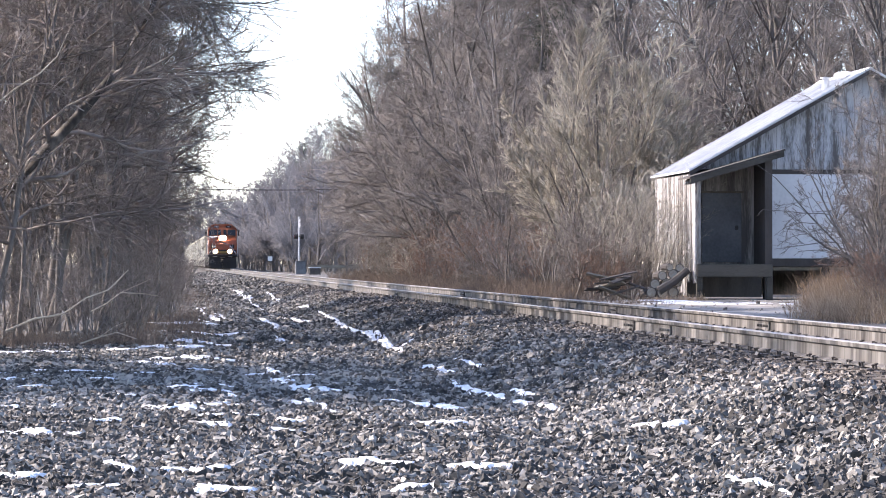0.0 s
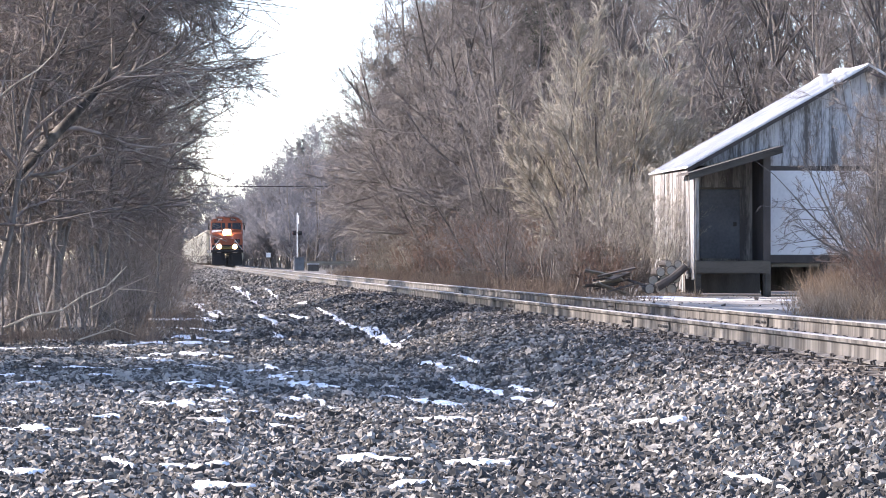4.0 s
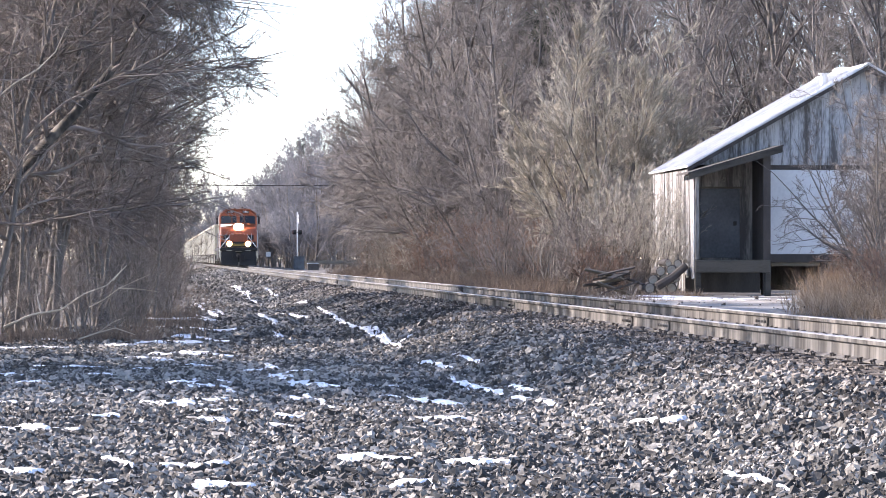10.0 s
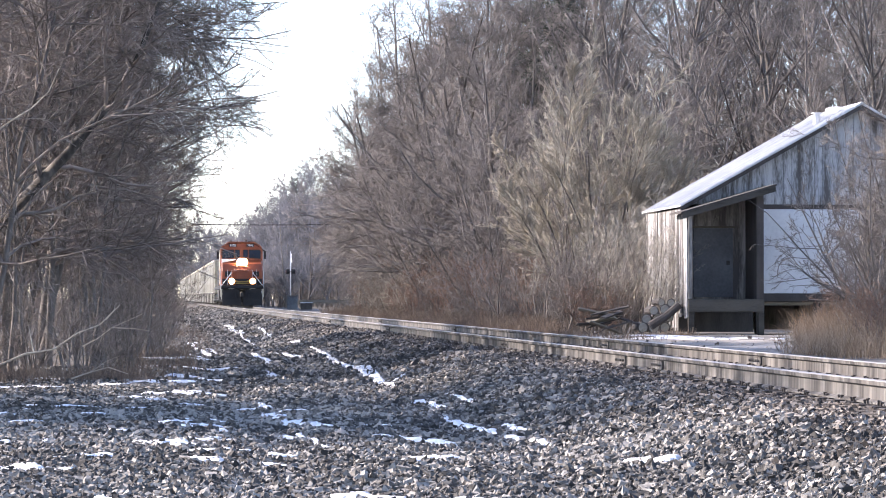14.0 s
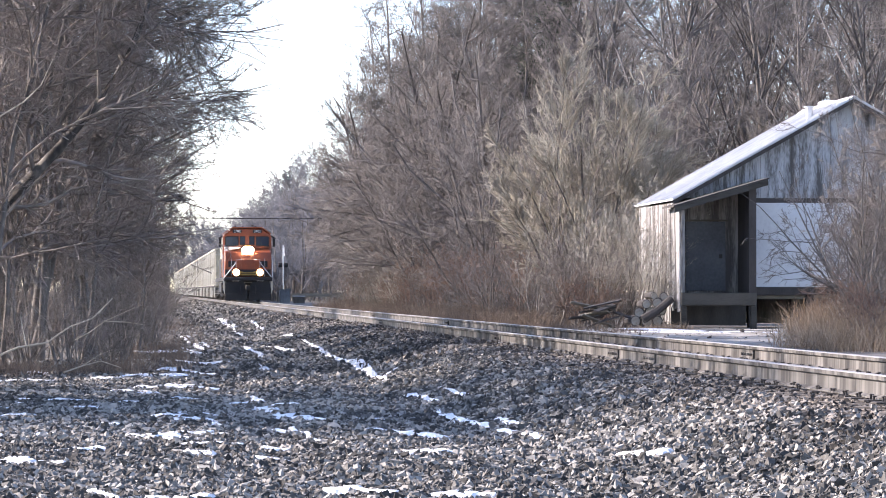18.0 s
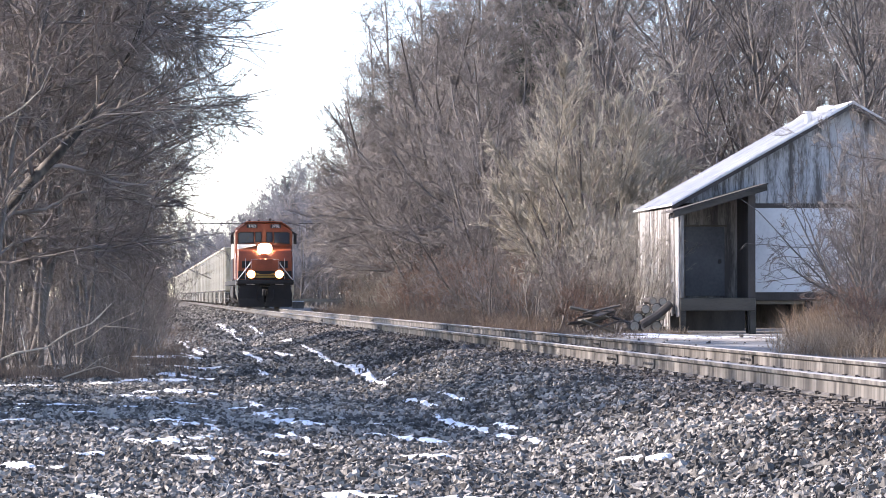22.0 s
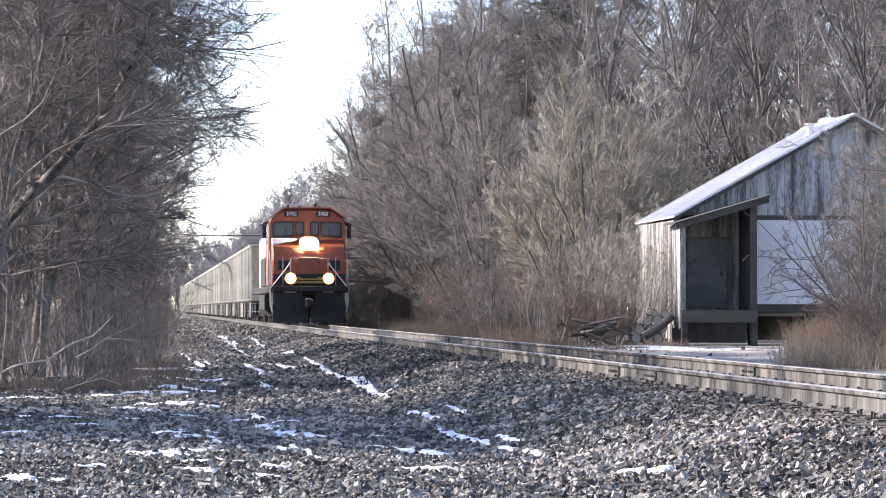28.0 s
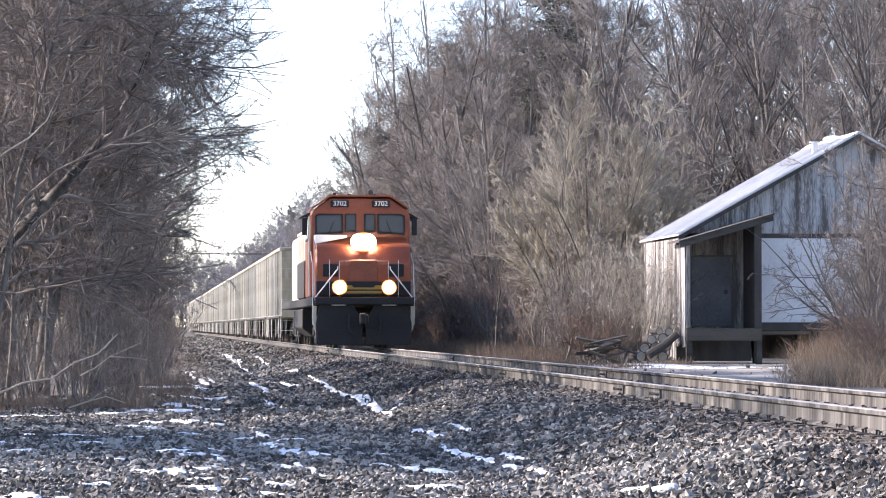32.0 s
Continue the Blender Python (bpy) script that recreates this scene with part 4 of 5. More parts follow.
# side wall towards the rails
y = FY
while y < BY - 0.05:
    b = B()
    ww = rr.uniform(0.14, 0.21)
    box(b, FX - 0.03 + rr.uniform(-.008, .004), FX, y + 0.004, min(y + ww, BY) - 0.004, G + rr.uniform(.02, .10), EZ + 0.02)
    part("board", b, M_BOARD_WORN_SHADED, shed)
    y += ww
part("side_backing", box(B(), FX + 0.004, FX + 0.05, FY + 0.09, BY, G, EZ - 0.02), M_DARKWOOD, shed)
part("back_wall", prism(B(), [(FX + .06, G), (2 * RX - FX - .06, G), (2 * RX - FX - .06, EZ), (RX, RZ - .2), (FX + .06, EZ)], "y", BY - .08, BY), M_BOARD_IN, shed)
part("far_side_wall", box(B(), 2 * RX - FX - 0.05, 2 * RX - FX, FY + .09, BY - .09, G, EZ - .02), M_BOARD_IN, shed)
# roof: sheets with standing ribs
y = FY - 0.35
k = 0
while y < BY + 0.3:
    y1 = min(y + 0.72, BY + 0.35)
    for side in (0, 1):
        b = B()
        pts = [(EX + .10, EZ + .10 * SLOPE), (RX, RZ), (RX, RZ + .035), (EX + .10, EZ + .10 * SLOPE + .035)]
        if side:
            pts = [(2 * RX - px, pz) for px, pz in pts]
        prism(b, pts, "y", y + .003, y1 - .003)
        sheet = part("roof_sheet", b, M_ROOF, shed)
        for q in (y + .02, (y + y1) / 2):
            rp = [(px, pz + (.036 if i < 2 else .025)) for i, (px, pz) in enumerate(pts)]
            part("roof_rib", prism(B(), rp, "y", q, q + .03), M_ROOF, sheet)
    y = y1
for side in (0, 1):
    pts = [(EX + .12, EZ - .04), (RX, RZ - .10), (RX, RZ - .005), (EX + .12, EZ + .055)]
    if side:
        pts = [(2 * RX - px, pz) for px, pz in pts]
    part("barge_board", prism(B(), pts, "y", FY - 0.32, FY - 0.28), M_DARKWOOD, shed)
part("ridge_cap", prism(B(), [(RX - .2, RZ - .2 * SLOPE + .045), (RX, RZ + .045), (RX + .2, RZ - .2 * SLOPE + .045), (RX, RZ + .065)], "y", FY - .36, BY + .36), M_ROOF, shed)
chim = rod(B(), [(16.15, 73.2, 5.3), (16.15, 73.2, 5.72)], 0.09, 14)
rod(chim, [(16.15, 73.2, 5.72), (16.15, 73.2, 5.75)], 0.14, 14)
part("chimney_pipe", chim, M_GALV, shed)
# trim and the white sheet
part("trim", box(B(), 14.42, 18.4, FY - .02, FY + .03, 3.36, 3.465, .006), M_DARKWOOD, shed)
part("sheet", box(B(), 14.46, 16.9, FY - .015, FY + .02, 1.34, 3.355, .004), M_SHEET, shed, "large plain white panel closing an opening")
part("sill_beam", box(B(), 14.4, 18.4, FY - .05, FY + .1, 1.14, 1.335, .01), M_DARKWOOD, shed)
x = 16.91
while x < 18.4:
    part("board", box(B(), x, x + .18, FY - .005, FY + .02, 1.34, 3.355), M_BOARD, shed)
    x += .188
part("floor", box(B(), FX + .06, 2 * RX - FX - .06, FY + .1, BY - .1, 1.05, 1.14), M_DECK, shed)
for px in (14.5, 15.9, 17.3, 18.3):
    part("pier", box(B(), px - .1, px + .1, FY + .05, FY + .25, G - .2, 1.135, .01), M_DARKWOOD, shed)
# porch bay
PY = 70.6
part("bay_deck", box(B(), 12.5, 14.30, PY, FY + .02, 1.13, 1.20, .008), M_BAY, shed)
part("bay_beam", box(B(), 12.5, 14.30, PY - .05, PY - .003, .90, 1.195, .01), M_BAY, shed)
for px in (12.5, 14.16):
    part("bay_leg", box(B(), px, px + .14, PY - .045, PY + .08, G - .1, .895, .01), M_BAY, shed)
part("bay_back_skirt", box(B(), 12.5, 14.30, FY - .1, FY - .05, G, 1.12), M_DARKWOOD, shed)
y = PY
while y < FY - .03:
    part("board", box(B(), 12.47, 12.5, y + .003, y + .165, .75 + rr.uniform(0, .25), 3.2 + .0), M_BOARD_WORN_SHADED, shed)
    y += .172
part("corner_post", box(B(), 12.505, 12.60, PY - .02, PY + .08, 1.205, 3.15, .008), M_BOARD_IN, shed)
x = 12.505
while x < 14.05:
    part("board", box(B(), x, x + .205, FY - .04, FY - .012, 1.205, 3.24 + (x - 12.5) * .27), M_BOARD_IN, shed)
    x += .211
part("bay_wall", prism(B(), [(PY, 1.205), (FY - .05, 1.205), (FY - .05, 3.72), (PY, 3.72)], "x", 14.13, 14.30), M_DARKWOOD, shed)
door = part("door", box(B(), 12.86, 13.82, FY - .075, FY - .045, 1.25, 2.9, .006), M_DOOR, shed, "grey painted plank door, shut")
part("door_head", box(B(), 12.80, 13.88, FY - .09, FY - .042, 2.905, 2.95, .004), M_DECK, shed)
part("latch", box(B(), 13.66, 13.74, FY - .095, FY - .076, 2.02, 2.12, .004), M_STEEL, door)
part("bay_roof", prism(B(), [(12.30, 3.20), (14.56, 3.86), (14.56, 3.90), (12.30, 3.24)], "y", PY - .25, FY - .005), M_DARKWOOD, shed)
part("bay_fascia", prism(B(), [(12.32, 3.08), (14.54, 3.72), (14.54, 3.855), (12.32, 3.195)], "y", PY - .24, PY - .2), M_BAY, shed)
for py in (70.9, 71.4, 71.8):
    part("rafter", prism(B(), [(12.5, 3.11), (14.13, 3.62), (14.13, 3.73), (12.5, 3.22)], "y", py, py + .05), M_DARKWOOD, shed)
snow_b = B()
bmesh.ops.create_icosphere(snow_b, subdivisions=2, radius=.3, matrix=Matrix.Translation((16.6, 73.0, 5.80)) @ Matrix.Diagonal((1, .8, .3, 1)))
tagged(part("snow_lump", snow_b, M_SNOW), "lump of old snow on the metal roof", "snow")


# ---- the train; each vehicle's own space: x across, y back from its front, z up from the railhead ----
def bogie_mesh(axles, gap, w):
    bm = B()
    n = (axles - 1) * gap
    for s in (-1, 1):
        pts = [(-.55, .42), (-.35, .30), (n + .35, .30), (n + .55, .42), (n + .55, .62), (n * .7 + .1, .80), (n * .3 - .1, .80), (-.55, .62)]
        prism(bm, pts, "x", s * w - .07, s * w + .07, .02)
        for a in range(axles):
            box(bm, s * w - .12, s * w + .12, a * gap - .14, a * gap + .14, .34, .62, .03)
        for q in (n / 2 - .12, n / 2, n / 2 + .12):
            rod(bm, [(s * w, q, .38), (s * w, q, .68)], .05, 8)
    box(bm, -w, w, n / 2 - .2, n / 2 + .2, .5, .75, .03)
    return bm


def axle_mesh(r):
    bm = B()
    for s in (-1, 1):
        w = wheel_mesh(r, .13, .11)
        merge(bm, w, Matrix.Translation((s * .75, 0, 0)) @ (Matrix.Identity(4) if s > 0 else Matrix.Rotation(math.pi, 4, "Z")))
        for k in range(4):
            a = k * math.pi / 2
            rod(bm, [(s * .83, r * .55 * math.cos(a), r * .55 * math.sin(a)), (s * .845, r * .55 * math.cos(a), r * .55 * math.sin(a))], .05, 6)
    rod(bm, [(-1.0, 0, 0), (1.0, 0, 0)], .08, 10)
    return bm


turning = []           # (wheel set, radius)


def add_bogie(thing, y, axles, gap, w, r):
    b = part("bogie", bogie_mesh(axles, gap, w), M_BLACK, thing)
    b.location = (0, y, 0)
    for a in range(axles):
        ws = part("wheelset", axle_mesh(r), M_STEEL, b)
        ws.location = (0, a * gap, r)
        turning.append((ws, r))
    return b


loco = holder("locomotive", pose(TRACK_X, NOSE_END, RAIL_Z), "orange and black diesel freight locomotive with lit headlights", "locomotive")
P = loco
part("underframe", box(B(), -1.5, 1.5, .55, 21.9, 1.25, 1.52, .03), M_BLACK, P)
part("fuel_tank", prism(B(), [(-1.45, 1.2), (1.45, 1.2), (1.45, .6), (1.1, .32), (-1.1, .32), (-1.45, .6)], "y", 8.2, 13.6, .03), M_BLACK, P)
# nose: full width, with a raked face
nose = prism(B(), [(.75, 1.52), (.72, 2.5), (.95, 3.06), (2.2, 3.34), (2.2, 1.52)], "x", -1.42, 1.42, .05)
part("nose", nose, M_ORANGE, P, "orange nose with a raked front")
part("nose_band", box(B(), -1.40, 1.40, .66, .715, 1.55, 1.98, .015), M_BLACK, P)
# White wedge on the left only: sunlight on the orange nose, as colour.
part("nose_top", prism(B(), [(-1.40, 3.10), (-.45, 3.30), (-.45, 3.36), (-1.40, 3.38)], "y", 1.25, 2.19, .01), M_WHITE, P, "white patch for sunlight on the nose under the windscreen")
part("nose_door", box(B(), -.42, .42, .69, .745, 1.62, 2.62, .02), M_ORANGE, P)
emb = part("emblem", prism(B(), [(-.62, 1.86), (-.5, 1.74), (.5, 1.74), (.62, 1.86), (.35, 1.86), (.3, 1.80), (-.3, 1.80), (-.35, 1.86)], "y", .64, .66), M_YELLOW, P, "plain yellow emblem")
part("stripe", box(B(), -.55, .55, .64, .66, 1.62, 1.70, .004), M_YELLOW, P)
# cab
CAB = [(-1.5, 1.52), (1.5, 1.52), (1.5, 4.02), (1.42, 4.16), (.9, 4.52), (-.9, 4.52), (-1.42, 4.16), (-1.5, 4.02)]
part("cab", prism(B(), CAB, "y", 2.2, 5.1, .04), M_ORANGE, P, "orange cab with chamfered roof edges")
part("cab_roof", prism(B(), [(-1.45, 4.18), (-.9, 4.545), (.9, 4.545), (1.45, 4.18), (1.47, 4.22), (.92, 4.60), (-.92, 4.60), (-1.47, 4.22)], "y", 2.05, 5.2, .01), M_ORANGE, P)
for s in (-1, 1):
    wf = prism(B(), [(s * .52, 3.46), (s * 1.36, 3.40), (s * 1.36, 3.98), (s * 1.24, 4.04), (s * .52, 4.04)], "y", 2.155, 2.2, .01)
    win = part("windscreen", wf, M_BLACK, P)
    part("pane", prism(B(), [(s * .58, 3.52), (s * 1.30, 3.46), (s * 1.30, 3.94), (s * 1.22, 3.98), (s * .58, 3.98)], "y", 2.14, 2.152), M_GLASS, win)
    inner = part("windscreen", box(B(), min(s * .12, s * .46), max(s * .12, s * .46), 2.16, 2.2, 3.50, 4.04, .01), M_BLACK, P)
    part("pane", box(B(), min(s * .16, s * .42), max(s * .16, s * .42), 2.145, 2.157, 3.55, 3.99), M_GLASS, inner)
    wiper = rod(B(), [(s * .95, 2.12, 3.44), (s * .80, 2.11, 3.80)], .012, 5)
    part("wiper", wiper, M_BLACK, P)
    nb = part("number_board", box(B(), s * .62 - .27, s * .62 + .27, 2.06, 2.195, 4.24, 4.44, .015), M_BLACK, P)
    tx = bpy.data.curves.new("number", "FONT")
    tx.body, tx.size, tx.align_x, tx.align_y, tx.extrude = "3702", .21, "CENTER", "CENTER", .004
    to = new("number_scrap", tx)
    bpy.context.view_layer.update()
    me = bpy.data.meshes.new_from_object(to.evaluated_get(bpy.context.evaluated_depsgraph_get()))
    bpy.data.objects.remove(to)
    num = part("number", me, M_WHITE, nb, "white road number 3702")
    num.data.materials.clear()
    num.data.materials.append(M_WHITE)
    num.location, num.rotation_euler = (s * .62, 2.052, 4.34), (radians(90), 0, 0)
    sw = part("side_window", box(B(), s * 1.5 - .02, s * 1.5 + .02, 3.0, 4.7, 3.25, 3.95, .01), M_BLACK, P)
    part("pane", box(B(), s * 1.523 - .004, s * 1.523 + .004, 3.06, 4.64, 3.31, 3.89), M_GLASS, sw)
    mir = rod(B(), [(s * 1.5, 2.5, 3.95), (s * 1.68, 2.45, 3.95)], .02, 6)
    box(mir, min(s * 1.58, s * 1.74), max(s * 1.58, s * 1.74), 2.42, 2.48, 3.40, 3.92, .015)
    part("mirror", mir, M_BLACK, P)
    part("sun_visor", prism(B(), [(s * 1.48, 4.04), (s * 1.80, 3.90), (s * 1.80, 3.93), (s * 1.48, 4.10)], "y", 2.6, 4.8), M_BLACK, P)
    # stair well, handrails and steps
    st = prism(B(), [(s * 1.5, 1.5), (s * 1.53, .95), (s * 1.46, .55), (s * 1.30, .25), (s * 1.18, .25), (s * 1.32, .6), (s * 1.40, 1.0), (s * 1.38, 1.5)], "y", .62, .68, .01)
    part("step_frame", st, M_CREAM, P, "pale curved side of the boarding steps")
    for z in (.42, .78, 1.14):
        part("step", box(B(), min(s * 1.0, s * 1.42), max(s * 1.0, s * 1.42), .68, 1.05, z, z + .03, .005), M_STEEL, P)
    part("handrail", rod(B(), [(s * 1.46, .60, 1.30), (s * 1.44, .55, 1.5), (s * .78, .50, 2.34), (s * .78, .50, 2.42)], .02, 8), M_WHITE, P, "white sloping handrail")
    part("handrail", rod(B(), [(s * 1.02, .52, 1.52), (s * 1.02, .52, 2.62)], .009, 8), M_GALV, P)
    part("handrail", rod(B(), [(s * .72, .50, 1.52), (s * .72, .50, 2.58), (s * .40, .52, 2.58), (s * .40, .66, 2.58)], .010, 8), M_GALV, P)
    part("handrail", rod(B(), [(s * 1.50, .66, .70), (s * 1.505, .66, 1.5), (s * 1.50, .9, 2.5), (s * 1.50, 2.0, 2.9)], .016, 8), M_GALV, P)
    dl = part("ditch_light", rod(B(), [(s * .73, .34, 1.80), (s * .73, .56, 1.80)], .16, 18), M_BLACK, P)
    # Lens drawn oversize, with an added glowing ring, for the lamp's glare.
    part("lens", rod(B(), [(s * .73, .318, 1.80), (s * .73, .332, 1.80)], .18, 20), M_LAMP, dl, "bright lit ditch light")
    part("lens_rim", rod(B(), [(s * .73, .325, 1.80), (s * .73, .338, 1.80)], .23, 20), M_LAMP_GLARE, dl, "orange ring standing in for lamp glare")
    lo = part("louvre", box(B(), s * .98 - .22, s * .98 + .22, .70, .73, 2.12, 2.50, .02), M_BLACK, P)
    part("grab_iron", rod(B(), [(s * .95, .50, 1.28), (s * .95, .44, 1.28), (s * .55, .44, 1.28), (s * .55, .50, 1.28)], .018, 6), M_WHITE, P)
    add = B()
    for i in range(6):
        y = 5.6 + i * .8
        rod(add, [(s * 1.46, y, 1.52), (s * 1.46, y, 2.45)], .018, 5)
    rod(add, [(s * 1.46, 5.4, 2.45), (s * 1.46, 9.6, 2.45)], .02, 6)
    part("side_railing", add, M_BLACK, P)
# Cream bar added for the bright sunlit edge of the cab's left side.
part("corner_rail", rod(B(), [(-1.52, 2.16, 1.6), (-1.53, 2.16, 3.95)], .03, 8), M_CREAM, P, "cream strip for the sunlit edge of the cab side")
# headlight pair in the nose
hl = part("headlight", box(B(), -.34, .34, .80, 1.0, 3.02, 3.28, .03), M_BLACK, P)
for s in (-.13, .13):
    part("lens", rod(B(), [(s, .775, 3.15), (s, .785, 3.15)], .24, 22), M_LAMP, hl, "bright lit headlight")
# Added ring: the orange halo of glare round the lit pair.
part("lens_rim", rod(B(), [(0, .782, 3.15), (0, .795, 3.15)], .30, 24), M_LAMP_GLARE, hl, "orange ring standing in for lamp glare")
# platform, pilot, plough and coupler
part("anticlimber", prism(B(), [(.35, 1.30), (.35, 1.50), (.75, 1.52), (.75, 1.25)], "x", -1.45, 1.45, .015), M_BLACK, P)
plow = B()
for s in (-1, 1):
    prism(plow, [(s * .05, .12), (s * 1.40, .12), (s * 1.42, .75), (s * 1.30, 1.28), (s * .3, 1.28), (s * .05, .75)], "y", .52, .60, .01)
    prism(plow, [(s * .05, .10), (s * 1.35, .10), (s * 1.38, .50), (s * .05, .62)], "y", .40, .50, .01, None)
part("plough", plow, M_BLACK, P)
coup = box(B(), -.11, .11, -.05, .55, .74, 1.0, .03)
box(coup, -.17, .02, -.18, -.02, .70, 1.04, .04)
part("coupler", coup, M_BLACK, P)
for s in (-1, 1):
    part("air_hose", rod(B(), [(s * .45, .45, 1.0), (s * .47, .30, .8), (s * .42, .26, .5), (s * .30, .30, .36)], .03, 8), M_BLACK, P)
# hood behind the cab
part("hood", prism(B(), [(-1.15, 1.52), (1.15, 1.52), (1.15, 3.72), (.95, 3.86), (-.95, 3.86), (-1.15, 3.72)], "y", 5.15, 21.2, .03), M_CREAM, P, "sunlit pale long hood")
for i in range(20):
    for s in (-1, 1):
        part("hood_door", box(B(), s * 1.165 - .012, s * 1.165 + .012, 5.9 + i * .75, 6.58 + i * .75, 1.75, 3.6, .008), M_CREAM, P)
part("aux_cabinet", prism(B(), [(-1.53, 1.53), (-1.18, 1.53), (-1.18, 2.85), (-1.53, 2.66)], "y", 5.3, 9.8, .02), M_BLACK, P, "dark equipment cabinet on the walkway")
part("radiator", prism(B(), [(-1.0, 3.865), (-1.0, 3.98), (1.0, 3.98), (1.0, 3.865)], "y", 17.6, 21.0, .03), M_CREAM, P)
part("exhaust_stack", box(B(), -.3, .3, 11.5, 12.3, 3.865, 4.02, .02), M_BLACK, P)
part("horn", rod(B(), [(.35, 3.2, 4.60), (.35, 3.2, 4.68), (.35, 2.7, 4.70)], .045, 8, .08), M_STEEL, P)
for ax, ay in ((-.7, 3.4), (-.2, 4.2), (.6, 4.4)):
    part("antenna", rod(B(), [(ax, ay, 4.58), (ax, ay, 4.72)], .05, 8), M_BLACK, P)
add_bogie(P, 2.3, 3, 1.85, 1.1, .53)
add_bogie(P, 15.6, 3, 1.85, 1.1, .53)

# ribbed hopper wagons
CAR_LEN, BODY0, BODY1 = 13.7, 0.98, 3.58
wagon = holder("hopper_wagon", pose(TRACK_X, 120, RAIL_Z), "weathered cream ribbed hopper wagon coupled in a long train", "wagon", "wagons of the freight train")
W = wagon
shell = prism(B(), [(-1.48, BODY0), (1.48, BODY0), (1.48, BODY1 - .1), (1.40, BODY1), (-1.40, BODY1), (-1.48, BODY1 - .1)], "y", .55, 13.15, .02)
part("body", shell, M_CREAM, W)
part("top_rail", box(B(), -1.55, 1.55, .5, 13.2, BODY1 - .13, BODY1 - .02, .01), M_CREAM, W)
for s in (-1, 1):
    part("side_sill", box(B(), s * 1.52 - .05, s * 1.52 + .05, .5, 13.2, BODY0 - .03, BODY0 + .06, .01), M_STEEL, W)
rib_me = bpy.data.meshes.new("rib")
t = prism(B(), [(-.07, -.05), (.07, -.05), (.05, .035), (-.05, .035)], "z", BODY0 + .09, BODY1 - .14)
t.to_mesh(rib_me)
t.free()
for i in range(17):
    for s in (-1, 1):
        rb = part("rib", rib_me, M_RIB, W)
        rb.location, rb.rotation_euler = (s * 1.48, .78 + i * .76, 0), (0, 0, -s * math.pi / 2)
for y in (3.2, 6.85, 10.5):
    part("hopper_bay", prism(B(), [(y - 1.5, BODY0 - .04), (y + 1.5, BODY0 - .04), (y + .4, .35), (y - .4, .35)], "x", -1.2, 1.2, .02), M_BLACK, W)
part("centre_sill", box(B(), -.3, .3, .1, 13.6, .66, .94, .02), M_BLACK, W)
for y in (.62, 2.1, 4.9, 8.8, 11.6, 13.08):
    for s in (-1, 1):
        part("post", box(B(), s * 1.50 - .015, s * 1.50 + .015, y - .06, y + .06, .22, BODY0 - .035, .01), M_RIB, W)
for y0 in (.3, 13.3):
    for s in (-1, 1):
        lad = B()
        for z in np.arange(.5, 3.6, .38):
            rod(lad, [(s * 1.5, y0 - .0, z), (s * 1.05, y0, z)], .012, 4)
        rod(lad, [(s * 1.05, y0, .45), (s * 1.05, y0, 3.6)], .018, 4)
        rod(lad, [(s * 1.5, y0, .45), (s * 1.5, y0, 3.6)], .018, 4)
        part("ladder", lad, M_RIB, W)
cp = box(B(), -.1, .1, -.05, .3, .76, 1.0, .03)
box(cp, -.1, .1, 13.4, 13.72, .76, 1.0, .03)
part("coupler", cp, M_STEEL, W)
add_bogie(W, 1.3, 2, 1.75, 1.0, .46)
add_bogie(W, 10.65, 2, 1.75, 1.0, .46)
turning_first = list(turning)
wagons = [wagon] + [copy_thing(wagon, pose(TRACK_X, 120, RAIL_Z)) for _ in range(20)]
for c in wagons[1:5]:
    for b in c.children:
        for ws in b.children:
            if ws.name.startswith("wheelset"):
                turning_first.append((ws, .46))

# ---- crossing furniture, far down the line ----
def far_at(px, d):
    return (px - 281) * d / FOCAL


sx, sy = far_at(525, 252), 252.0
sz = float(ground_z(sx, sy))
signal = holder("crossing_signal", pose(sx, sy, sz, 0, 0, 90), "galvanised crossing signal mast with crossbuck and dark lamps", "signal")
part("mast", rod(B(), [(0, 0, 0), (0, 0, 4.75)], .042, 10), M_GALV, signal)
part("mast_base", box(B(), -.25, .25, -.25, .25, 0, .5, .04), M_GALV, signal)
arm = rod(B(), [(-.75, 0, 3.1), (.75, 0, 3.1)], .04, 8)
part("lamp_arm", arm, M_STEEL, signal)
for s in (-.6, .6):
    for q in (-1, 1):
        lamp = part("lamp_hood", rod(B(), [(s, q * .36, 3.1), (s, q * .1, 3.1)], .19, 16), M_BLACK, signal)
        part("lens", rod(B(), [(s, q * .375, 3.1), (s, q * .362, 3.1)], .12, 14), M_LENS, lamp)
for a in (45, -45):
    part("crossbuck", box(B(), -.45, .45, -.1, -.08, -.11, .11, .01, Matrix.Translation((0, (0.012 if a > 0 else 0), 4.2)) @ Matrix.Rotation(radians(a), 4, "Y")), M_WHITE, signal)
cx, cy = far_at(528, 250), 250.0
cab_ = holder("relay_cabinet", pose(cx, cy, float(ground_z(cx, cy)) - .1), "low dark blue-grey relay cabinet beside the rails", "cabinet")
part("body", box(B(), -.42, .42, -.4, .4, 0, 1.15, .03), M_DOOR, cab_)
part("lid", box(B(), -.46, .46, -.44, .44, 1.15, 1.22, .02), M_DOOR, cab_)
part("door", box(B(), -.34, .34, -.43, -.403, .2, 1.05, .01), M_DOOR, cab_)
cx, cy = far_at(553, 240), 240.0
b2 = holder("junction_box", pose(cx, cy, float(ground_z(cx, cy)) - .1), "low grey junction box near the crossing", "box")
